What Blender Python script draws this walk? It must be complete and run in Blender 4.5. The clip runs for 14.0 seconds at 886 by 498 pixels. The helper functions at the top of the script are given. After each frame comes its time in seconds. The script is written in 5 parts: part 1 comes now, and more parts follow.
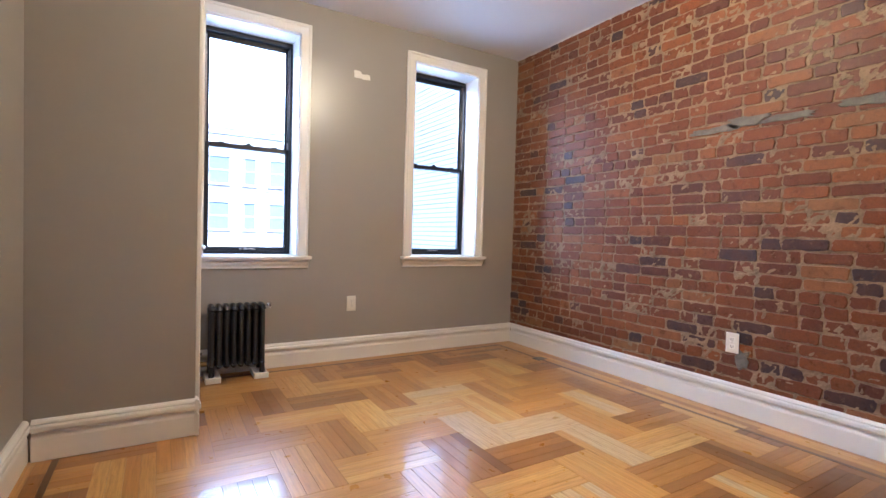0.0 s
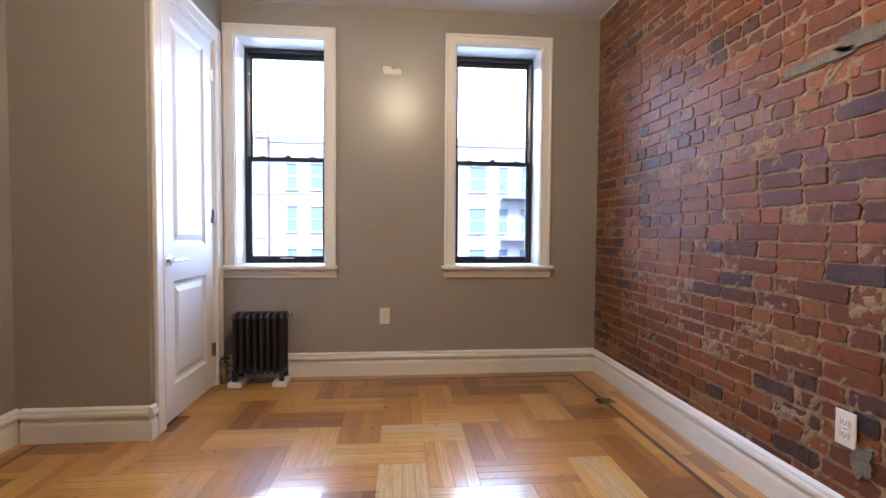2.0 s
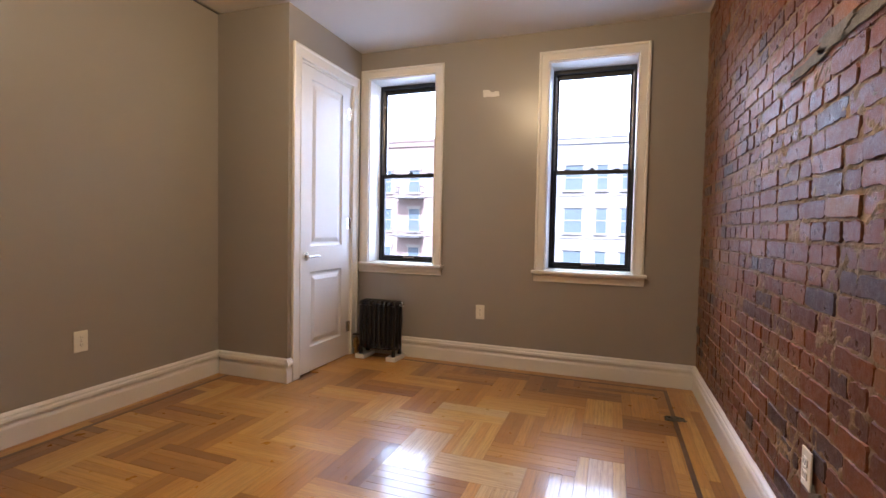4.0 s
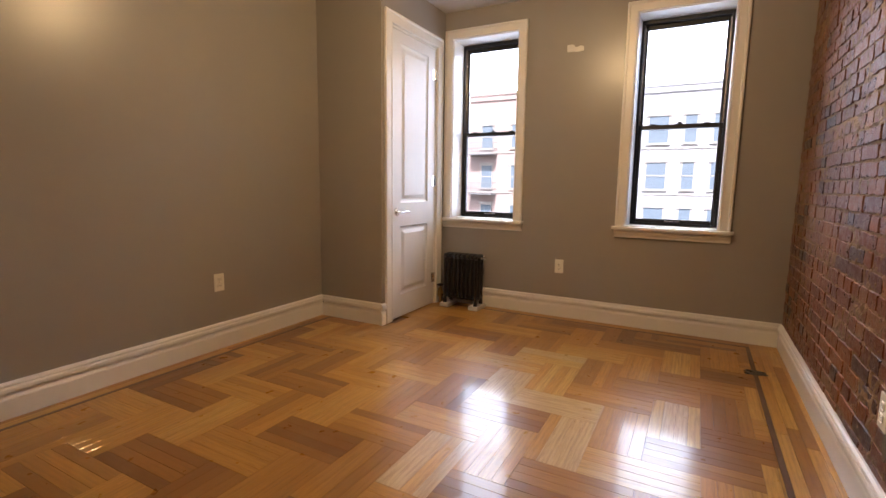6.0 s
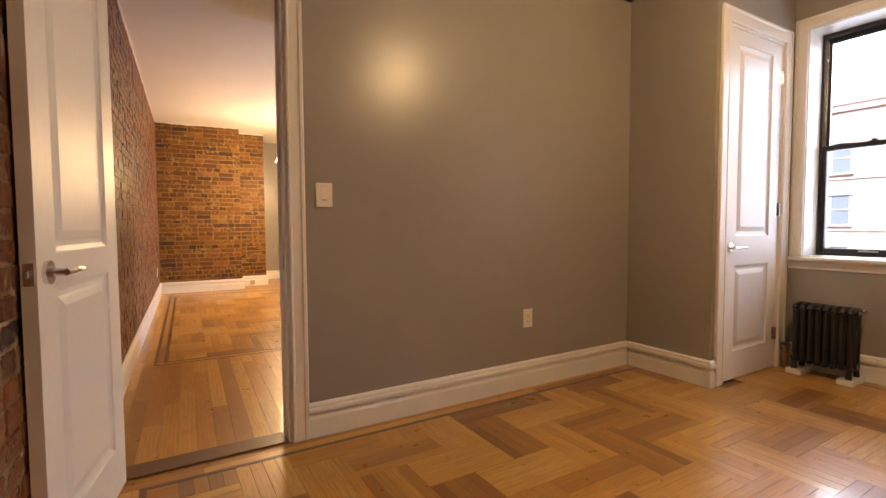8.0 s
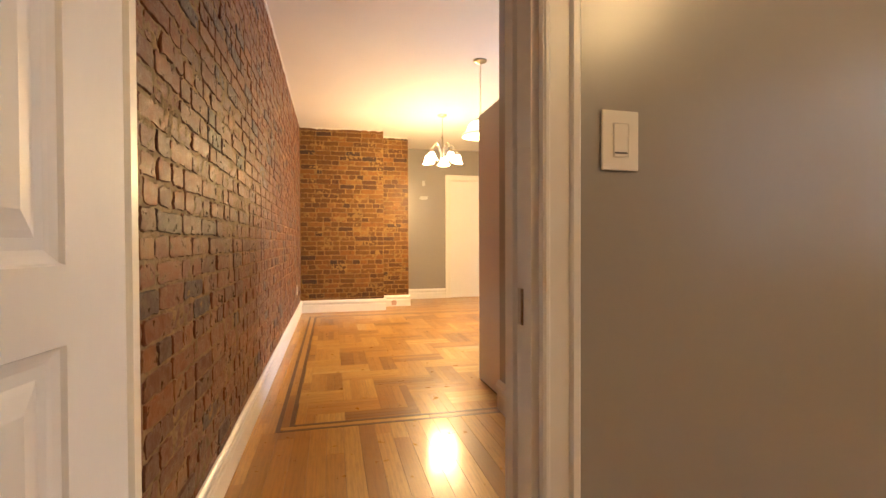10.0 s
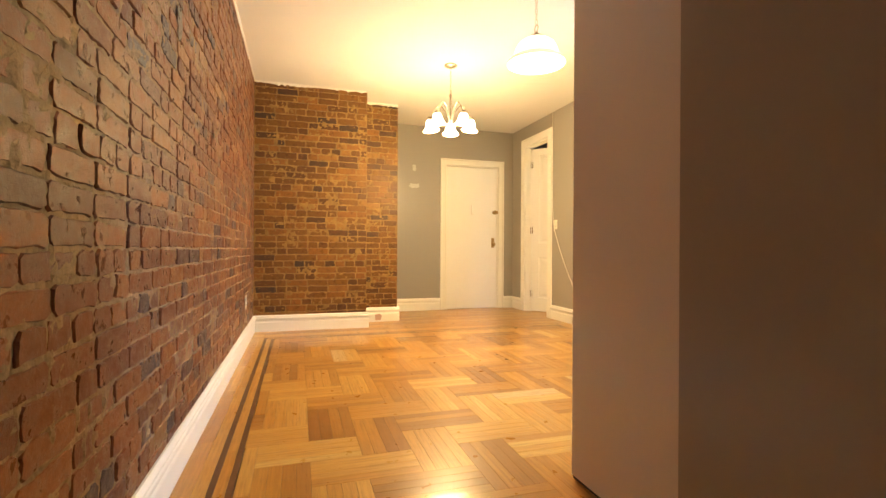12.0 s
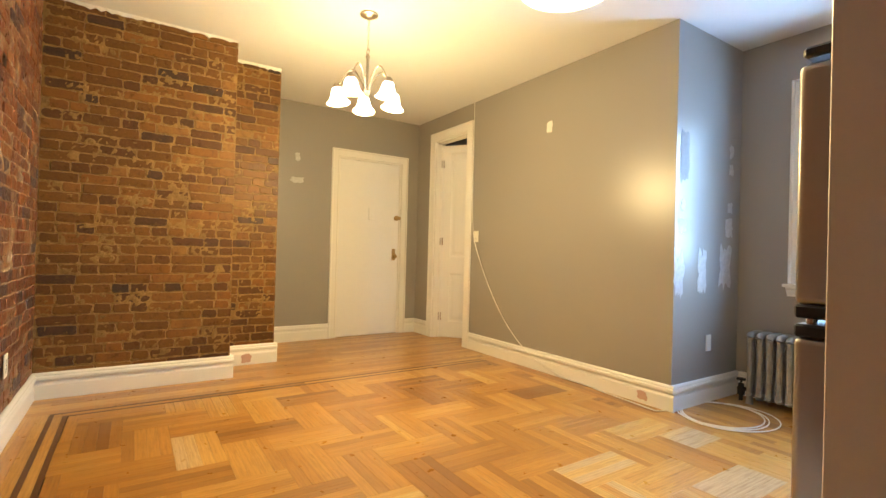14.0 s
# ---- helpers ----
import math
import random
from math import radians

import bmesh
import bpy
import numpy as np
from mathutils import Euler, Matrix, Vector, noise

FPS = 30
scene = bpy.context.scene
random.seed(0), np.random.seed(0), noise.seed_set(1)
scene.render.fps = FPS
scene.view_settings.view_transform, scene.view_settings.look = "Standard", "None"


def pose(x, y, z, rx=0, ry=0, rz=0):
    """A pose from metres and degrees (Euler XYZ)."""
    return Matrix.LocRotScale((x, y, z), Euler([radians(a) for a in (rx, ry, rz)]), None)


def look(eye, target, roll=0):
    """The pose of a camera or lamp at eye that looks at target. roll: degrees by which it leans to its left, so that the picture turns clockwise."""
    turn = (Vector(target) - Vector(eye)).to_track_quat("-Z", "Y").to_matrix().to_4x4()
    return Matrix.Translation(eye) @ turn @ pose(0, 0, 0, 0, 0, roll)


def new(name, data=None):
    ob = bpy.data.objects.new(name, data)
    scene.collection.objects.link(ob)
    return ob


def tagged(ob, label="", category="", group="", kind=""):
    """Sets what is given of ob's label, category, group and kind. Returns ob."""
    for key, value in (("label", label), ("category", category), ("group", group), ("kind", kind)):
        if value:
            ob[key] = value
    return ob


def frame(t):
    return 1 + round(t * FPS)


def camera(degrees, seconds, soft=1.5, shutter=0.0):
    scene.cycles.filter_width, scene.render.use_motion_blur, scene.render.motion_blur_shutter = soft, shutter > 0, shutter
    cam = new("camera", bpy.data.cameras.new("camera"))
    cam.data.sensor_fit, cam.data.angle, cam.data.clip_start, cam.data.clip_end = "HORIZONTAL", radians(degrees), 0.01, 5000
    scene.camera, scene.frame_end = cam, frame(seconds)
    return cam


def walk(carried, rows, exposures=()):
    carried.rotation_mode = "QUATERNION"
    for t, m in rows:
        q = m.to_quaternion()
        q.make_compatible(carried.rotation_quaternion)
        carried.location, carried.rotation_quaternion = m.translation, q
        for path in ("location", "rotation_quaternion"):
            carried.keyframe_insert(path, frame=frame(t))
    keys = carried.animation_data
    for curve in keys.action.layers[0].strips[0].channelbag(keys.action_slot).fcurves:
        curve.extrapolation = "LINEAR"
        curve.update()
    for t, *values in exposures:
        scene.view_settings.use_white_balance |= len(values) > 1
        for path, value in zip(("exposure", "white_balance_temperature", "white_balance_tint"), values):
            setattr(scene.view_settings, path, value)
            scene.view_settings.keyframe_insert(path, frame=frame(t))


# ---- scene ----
cam = camera(86.4, 14.0)

PATH = [
    (0, (0.256, -0.02, 0.974), (1.282, 1.696, 0.918), 1.6),
    (0.5, (0.481, 0.053, 0.957), (1.248, 1.899, 0.895), 1.2),
    (1, (0.79, 0.034, 0.993), (1.278, 1.972, 0.924), 0.8),
    (1.5, (1.222, 0.053, 1.006), (1.554, 2.025, 0.945), 0.6),
    (2, (1.623, 0.04, 1.04), (1.809, 2.03, 0.969), 0.4),
    (2.5, (2.028, 0.058, 1.054), (1.982, 2.056, 0.982), 0.4),
    (3, (2.32, 0.0, 1.08), (1.988, 1.97, 0.987), 0.2),
    (3.2, (2.414, -0.045, 1.081), (1.965, 1.902, 0.99), 0.2),
    (5.3, (2.59, -0.441, 1.13), (1.786, 1.387, 1.026), 1.2),
    (5.5, (2.615, -0.447, 1.109), (1.765, 1.359, 0.983), 0.9),
    (6, (2.52, -0.473, 1.098), (1.581, 1.273, 0.83), 0.8),
    (6.5, (2.475, -0.477, 1.061), (1.352, 1.155, 0.788), 0.5),
    (7, (2.362, -0.526, 1.021), (1.029, 0.953, 0.836), -0.2),
    (7.5, (2.209, -0.528, 1.051), (0.682, 0.757, 0.92), -0.1),
    (8, (2.052, -0.474, 1.037), (0.339, 0.554, 0.935), -0.3),
    (8.5, (1.764, -0.431, 1.039), (-0.058, 0.391, 0.961), -0.2),
    (9, (1.4, -0.403, 1.04), (-0.494, 0.235, 0.977), -0.5),
    (9.2, (1.239, -0.387, 1.038), (-0.678, 0.182, 0.979), -0.3),
    (11.3, (-0.505, -0.339, 0.888), (-2.429, 0.208, 0.884), 0.1),
    (11.5, (-0.664, -0.315, 0.883), (-2.575, 0.275, 0.881), 0.0),
    (12, (-1.07, -0.274, 0.881), (-2.955, 0.394, 0.879), 0.3),
    (12.5, (-1.449, -0.269, 0.925), (-3.307, 0.472, 0.924), 0.6),
    (13, (-1.789, -0.273, 0.961), (-3.592, 0.593, 0.964), 0.9),
    (13.5, (-2.081, -0.21, 1.009), (-3.816, 0.785, 1.012), 1.3),
    (14, (-2.363, -0.147, 1.023), (-3.984, 1.024, 1.034), 1.5),
]
EXPOSURES = [(0, 1.98, 4500, 16), (1.5, 1.70, 4600, 16), (3, 1.40, 4900, 20), (5.5, 1.08, 5800, 20), (8, 1.25, 6350, 22), (9, 1.36, 6400, 20), (11.4, 1.58, 6300, 9), (12.2, 1.34, 6150, 5), (14, 1.05, 5700, 0)]

walk(cam, [(t, look(e, a, r)) for t, e, a, r in PATH], EXPOSURES)

# ---------------------------------------------------------------- light
world = bpy.data.worlds.new("sky")
scene.world = world
world.use_nodes = True
wn = world.node_tree
sky = wn.nodes.new("ShaderNodeTexSky")
sky.sky_type = "NISHITA"
sky.sun_disc = False
sky.sun_elevation, sky.sun_rotation = radians(50), radians(172)
sky.dust_density, sky.air_density, sky.ozone_density = 4.0, 1.2, 1.0
wn.links.new(sky.outputs[0], wn.nodes["Background"].inputs[0])
wn.nodes["Background"].inputs[1].default_value = 0.15

sun = new("sun", bpy.data.lights.new("sun", "SUN"))
sun.data.energy, sun.data.angle, sun.data.color = 4.5, radians(3), (1.0, 0.97, 0.92)
sun.matrix_world = look((0, 0, 20), (-2, 15, 0))

WARM = (1.0, 0.67, 0.285)
LAMP_GLOW = 4.5


def area_light(name, m, w, h, watts, colour):
    ob = new(name, bpy.data.lights.new(name, "AREA"))
    ob.data.shape, ob.data.size, ob.data.size_y = "RECTANGLE", w, h
    ob.data.energy, ob.data.color = watts, colour
    ob.matrix_world = m
    return ob


def point_light(name, place, watts, radius, colour=WARM):
    ob = new(name, bpy.data.lights.new(name, "POINT"))
    ob.data.energy, ob.data.color, ob.data.shadow_soft_size = watts, colour, radius
    ob.location = place
    return ob


# the living room stands a little askew to the bedroom: its own frame
SKEW = Matrix.Translation((-0.2, 0, 0)) @ Matrix.Rotation(radians(-2.5), 4, "Z")
I4 = Matrix.Identity(4)


def at_living(x, y, z):
    return SKEW @ Vector((x, y, z))


SKYBLUE = (0.72, 0.86, 1.0)
area_light("window_daylight", look((0.795, 3.80, 1.60), (0.795, 2.0, 1.40)), 0.52, 1.45, 4.5, SKYBLUE)
area_light("window_daylight", look((2.343, 3.80, 1.60), (2.343, 2.0, 1.40)), 0.54, 1.45, 3.5, SKYBLUE)
area_light("window_daylight", SKEW @ look((-3.11, 3.90, 1.55), (-3.3, 1.0, 1.35)), 0.7, 1.25, 40, (0.40, 0.62, 1.0))
point_light("bedroom_bulb", (1.63, 1.51, 2.44), 27, 0.08)
point_light("chandelier_bulb", at_living(-5.12, 1.06, 1.72), 63, 0.20)
point_light("pendant_bulb", at_living(-3.28, 0.98, 1.86), 18, 0.12)
# Unseen lamp added to light the bathroom and the hall beside it.
point_light("bathroom_fill_light", at_living(-0.8, 1.5, 2.4), 10, 0.12, (1.0, 0.86, 0.72))

# ---------------------------------------------------------------- materials


def material(name, colour, rough=0.6, metal=0.0, vary=0.12, scale=6.0, bump=0.15, grain=60.0, coat=0.0, spec=0.5, stretch=(1, 1, 1), rvar=0.08):
    """Base colour with a broad and a fine variation, and relief."""
    m = bpy.data.materials.new(name)
    m.use_nodes = True
    nt = m.node_tree
    b = nt.nodes["Principled BSDF"]
    tc = nt.nodes.new("ShaderNodeTexCoord")
    mp = nt.nodes.new("ShaderNodeMapping")
    mp.inputs["Scale"].default_value = stretch
    nt.links.new(tc.outputs["Object"], mp.inputs[0])
    big, fine = nt.nodes.new("ShaderNodeTexNoise"), nt.nodes.new("ShaderNodeTexNoise")
    big.inputs["Scale"].default_value, fine.inputs["Scale"].default_value = scale, grain
    big.inputs["Detail"].default_value, fine.inputs["Detail"].default_value = 4, 5
    for n in (big, fine):
        nt.links.new(mp.outputs[0], n.inputs["Vector"])
    add = nt.nodes.new("ShaderNodeMath")
    add.operation = "MULTIPLY_ADD"
    nt.links.new(fine.outputs["Fac"], add.inputs[0])
    add.inputs[1].default_value = 0.5
    nt.links.new(big.outputs["Fac"], add.inputs[2])
    ramp = nt.nodes.new("ShaderNodeMapRange")
    ramp.inputs[1].default_value, ramp.inputs[2].default_value = 0.45, 1.05
    ramp.inputs[3].default_value, ramp.inputs[4].default_value = 1 - vary, 1 + vary
    nt.links.new(add.outputs[0], ramp.inputs[0])
    mul = nt.nodes.new("ShaderNodeVectorMath")
    mul.operation = "SCALE"
    mul.inputs[0].default_value = colour
    nt.links.new(ramp.outputs[0], mul.inputs["Scale"])
    nt.links.new(mul.outputs[0], b.inputs["Base Color"])
    b.inputs["Roughness"].default_value, b.inputs["Metallic"].default_value = rough, metal
    b.inputs["Coat Weight"].default_value, b.inputs["Specular IOR Level"].default_value = coat, spec
    rr = nt.nodes.new("ShaderNodeMapRange")
    rr.inputs[1].default_value, rr.inputs[2].default_value = 0.3, 0.7
    rr.inputs[3].default_value, rr.inputs[4].default_value = max(0.02, rough - rvar), min(1, rough + rvar)
    nt.links.new(big.outputs["Fac"], rr.inputs[0])
    nt.links.new(rr.outputs[0], b.inputs["Roughness"])
    if bump:
        bp = nt.nodes.new("ShaderNodeBump")
        bp.inputs["Strength"].default_value, bp.inputs["Distance"].default_value = bump, 0.002 if bump < 0.8 else 0.007
        nt.links.new(add.outputs[0], bp.inputs["Height"])
        nt.links.new(bp.outputs[0], b.inputs["Normal"])
    return m


def emitter(name, colour, strength):
    m = bpy.data.materials.new(name)
    m.use_nodes = True
    b = m.node_tree.nodes["Principled BSDF"]
    b.inputs["Base Color"].default_value = (*colour, 1)
    b.inputs["Emission Color"].default_value = (*colour, 1)
    b.inputs["Emission Strength"].default_value = strength
    return m


GREY_PAINT = material("grey_wall_paint", (0.310, 0.287, 0.256), 0.30, vary=0.012, scale=1.2, bump=0.05, grain=90, rvar=0.01)
WHITE_TRIM = material("white_trim_paint", (0.78, 0.76, 0.71), 0.32, vary=0.02, scale=3, bump=0.04, grain=40, rvar=0.02)
WHITE_DOOR = material("white_door_paint", (0.78, 0.77, 0.755), 0.42, vary=0.025, scale=2, bump=0.05, grain=70, stretch=(1, 1, 0.3), rvar=0.015)
# Chimney mortar yellowed: the chandelier's warm light is put into its colour.
LAMPLIT_MORTAR = material("lamplit_lime_mortar", (0.235, 0.142, 0.045), 0.88, vary=0.45, scale=9, bump=0.9, grain=110)
CEILING = material("white_ceiling_paint", (0.74, 0.73, 0.72), 0.85, vary=0.025, scale=2, bump=0.1, grain=120)
MORTAR = material("lime_mortar", (0.245, 0.168, 0.092), 0.85, vary=0.5, scale=9, bump=0.9, grain=110)
BLACK_FRAME = material("black_window_frame", (0.012, 0.012, 0.013), 0.4, vary=0.2, bump=0.05)
PATCH = material("white_plaster_patch", (0.76, 0.74, 0.70), 0.6, vary=0.06, scale=30, bump=0.3)
SKIM = material("thin_skim_plaster", (0.52, 0.51, 0.50), 0.6, vary=0.18, scale=26, bump=0.3)
PLATE = material("ivory_plate", (0.80, 0.77, 0.68), 0.3, vary=0.02, bump=0)
SLOT = material("dark_slot", (0.03, 0.03, 0.03), 0.5, vary=0.1, bump=0)
IRON = material("black_painted_iron", (0.014, 0.014, 0.015), 0.42, vary=0.25, scale=20, bump=0.3)
SILVER_IRON = material("silver_painted_iron", (0.32, 0.31, 0.29), 0.45, metal=0.25, vary=0.25, scale=14, bump=0.35)
CHROME = material("satin_nickel", (0.72, 0.70, 0.67), 0.22, metal=1.0, vary=0.05, bump=0)
BRASS = material("aged_brass", (0.42, 0.28, 0.11), 0.38, metal=1.0, vary=0.3, scale=40, bump=0.1)
WALNUT = material("walnut_inlay", (0.105, 0.048, 0.018), 0.42, vary=0.3, scale=8, bump=0.1)
FLOOR_GAP = material("floor_gap", (0.17, 0.085, 0.032), 0.5, vary=0.2, bump=0)
STAIN_AND_HOLE = material("dark_stain_and_hole_shade", (0.012, 0.008, 0.006), 0.3, vary=0.3, scale=30, bump=0)
FRIDGE_SIDE = material("grey_enamel", (0.70, 0.665, 0.64), 0.38, vary=0.03, scale=2, bump=0.12, grain=220)
STEEL = material("brushed_steel", (0.46, 0.45, 0.43), 0.30, metal=1.0, vary=0.04, scale=3, bump=0.03, grain=200, rvar=0.03)
BLACK_PLASTIC = material("black_plastic", (0.012, 0.012, 0.013), 0.35, vary=0.1, bump=0.05)
CABLE = material("white_cable", (0.78, 0.76, 0.72), 0.45, vary=0.03, bump=0)
CERAMIC = material("white_ceramic", (0.85, 0.85, 0.84), 0.12, vary=0.01, bump=0)
ESPRESSO = material("espresso_wood", (0.022, 0.016, 0.014), 0.35, vary=0.3, scale=8, bump=0.1, stretch=(1, 1, 0.1))
MIRROR = material("mirror_glass", (0.9, 0.92, 0.92), 0.08, metal=1.0, vary=0.0, bump=0)

# ---------------------------------------------------------------- building helpers


def part(name, bm, mat, parent=None, label="", m=None, smooth=False):
    """Links a bmesh as one mesh object, under a thing when one is given."""
    me = bpy.data.meshes.new(name)
    bmesh.ops.recalc_face_normals(bm, faces=bm.faces)
    bm.to_mesh(me)
    bm.free()
    me.materials.append(mat)
    if smooth:
        for p in me.polygons:
            p.use_smooth = True
        me.set_sharp_from_angle(angle=radians(40))
    ob = new(name, me)
    if m is not None:
        ob.matrix_basis = m
    if parent:
        ob.parent = parent
    if label:
        ob["label"] = label
    return ob


def thing(name, m, label, category, group="", kind=""):
    ob = new(name)
    ob.matrix_basis = m
    ob.empty_display_size = 0.1
    return tagged(ob, label, category, group, kind)


def box(bm, x0, x1, y0, y1, z0, z1, bevel=0.0, seg=1):
    r = bmesh.ops.create_cube(bm, size=1, matrix=Matrix.LocRotScale(((x0 + x1) / 2, (y0 + y1) / 2, (z0 + z1) / 2), None, (x1 - x0, y1 - y0, z1 - z0)))
    if bevel:
        es = list({e for v in r["verts"] for e in v.link_edges})
        bmesh.ops.bevel(bm, geom=es, offset=bevel, segments=seg, profile=0.6, affect="EDGES")
    return bm


def boxes(*specs, bevel=0.0):
    bm = bmesh.new()
    for s in specs:
        box(bm, *s, bevel=bevel)
    return bm


def lathe(bm, profile, steps=24, m=I4):
    """Turns (radius, height) pairs round the z axis."""
    rings = []
    for r, z in profile:
        rings.append([bm.verts.new(m @ Vector((r * math.cos(2 * math.pi * i / steps), r * math.sin(2 * math.pi * i / steps), z))) for i in range(steps)])
    for a, b in zip(rings, rings[1:]):
        for i in range(steps):
            j = (i + 1) % steps
            bm.faces.new((a[i], a[j], b[j], b[i]))
    return bm


def cyl(bm, p0, p1, r, steps=12, r2=None):
    p0, p1 = Vector(p0), Vector(p1)
    d = p1 - p0
    m = Matrix.Translation(p0) @ d.to_track_quat("Z", "Y").to_matrix().to_4x4()
    k = r if r2 is None else r2
    return lathe(bm, [(0.0002, 0), (r, 0), (k, d.length), (0.0002, d.length)], steps, m)


def tube(bm, pts, r, steps=8):
    """A round bar along points."""
    pts = [Vector(p) for p in pts]
    rings = []
    for i, p in enumerate(pts):
        d = (pts[min(i + 1, len(pts) - 1)] - pts[max(i - 1, 0)]).normalized()
        q = d.to_track_quat("Z", "Y").to_matrix()
        rings.append([bm.verts.new(p + q @ Vector((r * math.cos(2 * math.pi * k / steps), r * math.sin(2 * math.pi * k / steps), 0))) for k in range(steps)])
    for a, b in zip(rings, rings[1:]):
        for k in range(steps):
            j = (k + 1) % steps
            bm.faces.new((a[k], a[j], b[j], b[k]))
    for ring in (rings[0], rings[-1]):
        bm.faces.new(ring)
    return bm


def extrude_profile(bm, profile, length, m):
    """A moulding: profile (depth, height) along local x from 0 to length; depth is along local -y."""
    a = [bm.verts.new(m @ Vector((0, -d, z))) for d, z in profile]
    b = [bm.verts.new(m @ Vector((length, -d, z))) for d, z in profile]
    n = len(profile)
    for i in range(n):
        j = (i + 1) % n
        bm.faces.new((a[i], a[j], b[j], b[i]))
    bm.faces.new(a)
    bm.faces.new(b)
    return bm


def structure(name, bm, mat, label, category, m=None):
    return tagged(part(name, bm, mat, None, "", m), label, category, "", "structure")


def wall_with_holes(u0, u1, z1, holes):
    """Rectangles (u0, u1, z0, z1) that fill a wall round its holes, from left to right."""
    out, u = [], u0
    for h0, h1, a, b in sorted(holes):
        out.append((u, h0, 0, z1))
        if a > 0:
            out.append((h0, h1, 0, a))
        if b < z1:
            out.append((h0, h1, b, z1))
        u = h1
    out.append((u, u1, 0, z1))
    return out


C = 2.62   # ceiling height
YN = 3.46  # bedroom window wall
XE = 3.095  # bedroom brick wall
XW = -0.22  # bedroom door wall
XC = 0.40  # closet front
YC = 2.475  # closet side

WINDOWS = ((0.487, 1.100), (2.027, 2.659))
WALL_N = 0.31  # thickness of the window wall
WZ0, WZ1 = 0.80, 2.385
DOOR_B = (-0.66, 0.045, 2.14)     # bedroom doorway: y range, height
CLOSET = (2.60, 3.31, 2.29)

# bedroom walls
bm = bmesh.new()
for u0, u1, z0, z1 in wall_with_holes(-0.6, 3.5, C, [(a, b, WZ0, WZ1) for a, b in WINDOWS]):
    box(bm, u0, u1, YN, YN + WALL_N, z0, z1)
structure("wall_north", bm, GREY_PAINT, "warm grey painted plaster wall with two tall windows", "wall")
bm = bmesh.new()
for u0, u1, z0, z1 in wall_with_holes(-0.98, YC, C, [(DOOR_B[0], DOOR_B[1], 0, DOOR_B[2])]):
    box(bm, XW - 0.12, XW, u0, u1, z0, z1)
structure("wall_west", bm, GREY_PAINT, "grey painted wall with a doorway to the hall", "wall")
bm = bmesh.new()
structure("wall_closet_side", boxes((XW, XC - 0.10, YC, YC + 0.10, 0, C)), GREY_PAINT, "grey painted side of the bedroom closet", "wall")
for u0, u1, z0, z1 in wall_with_holes(YC, YN, C, [(CLOSET[0], CLOSET[1], 0, CLOSET[2])]):
    box(bm, XC - 0.10, XC, u0, u1, z0, z1)
structure("wall_closet", bm, GREY_PAINT, "grey painted closet enclosure in the bedroom corner", "wall")
structure("wall_closet_back", boxes((XW - 0.12, XW, YC, YN, 0, C)), GREY_PAINT, "plain wall inside the closet", "wall")
structure("ceiling_bedroom", boxes((-0.33, 3.5, -1.3, YN + WALL_N, C, C + 0.12)), CEILING, "white painted flat ceiling", "ceiling")

# living room and hall, in their own frame
XF = -7.35   # entry wall
YL = 2.77    # living north wall
YB = -0.76   # brick party wall
XA, YA = -3.93, 3.64
DOOR_R = (-6.93, -6.29, 2.33)
DOOR_E = (1.72, 2.53, 2.09)
YH = 0.635   # hall north wall
DOOR_T = (-1.12, -0.36, 2.05)
bm = bmesh.new()
for u0, u1, z0, z1 in wall_with_holes(0.3, YL + 0.12, C, [(DOOR_E[0], DOOR_E[1], 0, DOOR_E[2])]):
    box(bm, XF - 0.15, XF, u0, u1, z0, z1)
structure("wall_entry", bm, GREY_PAINT, "grey painted wall round the entry door", "wall", SKEW)
bm = bmesh.new()
for u0, u1, z0, z1 in wall_with_holes(XF, XA, C, [(DOOR_R[0], DOOR_R[1], 0, DOOR_R[2])]):
    box(bm, u0, u1, YL, YL + 0.12, z0, z1)
structure("wall_alcove", boxes((XA - 0.12, XA, YL + 0.12, YA, 0, C)), GREY_PAINT, "grey painted side wall of the kitchen alcove", "wall", SKEW)
structure("wall_living_north", bm, GREY_PAINT, "grey painted living room wall with a doorway", "wall", SKEW)
KW = (-3.50, -2.72, 0.86, 2.2)
bm = bmesh.new()
for u0, u1, z0, z1 in wall_with_holes(XA - 0.12, -1.6, C, [KW]):
    box(bm, u0, u1, YA, YA + 0.24, z0, z1)
structure("wall_kitchen", bm, GREY_PAINT, "grey painted wall with the kitchen window", "wall", SKEW)
bm = bmesh.new()
for u0, u1, z0, z1 in wall_with_holes(-1.85, -0.10, C, [(DOOR_T[0], DOOR_T[1], 0, DOOR_T[2])]):
    box(bm, u0, u1, YH, YH + 0.11, z0, z1)
structure("wall_bathroom_side", boxes((-1.85, -1.67, YH + 0.11, YA, 0, C)), GREY_PAINT, "grey painted wall between bathroom and kitchen", "wall", SKEW)
structure("wall_bathroom", bm, GREY_PAINT, "grey painted hall wall with the bathroom doorway", "wall", SKEW)
structure("ceiling_living", boxes((XF - 0.15, -0.1, YB - 0.25, YA + 0.24, C, C + 0.12)), CEILING, "white ceiling lit warm by the pendants", "ceiling", SKEW)
structure("wall_back_room", boxes((XF, XF + 0.1, YL + 0.12, YL + 1.9, 0, C), (XF, XA - 0.12, YL + 1.9, YL + 2.0, 0, C)), GREY_PAINT, "plain grey wall of the room behind the open door", "wall", SKEW)
structure("ceiling_back_room", boxes((XF - 0.15, XA - 0.12, YA + 0.24, YL + 2.0, C + 0.003, C + 0.12)), CEILING, "white ceiling of the back room", "ceiling", SKEW)

# ---------------------------------------------------------------- brick, wood and glass materials


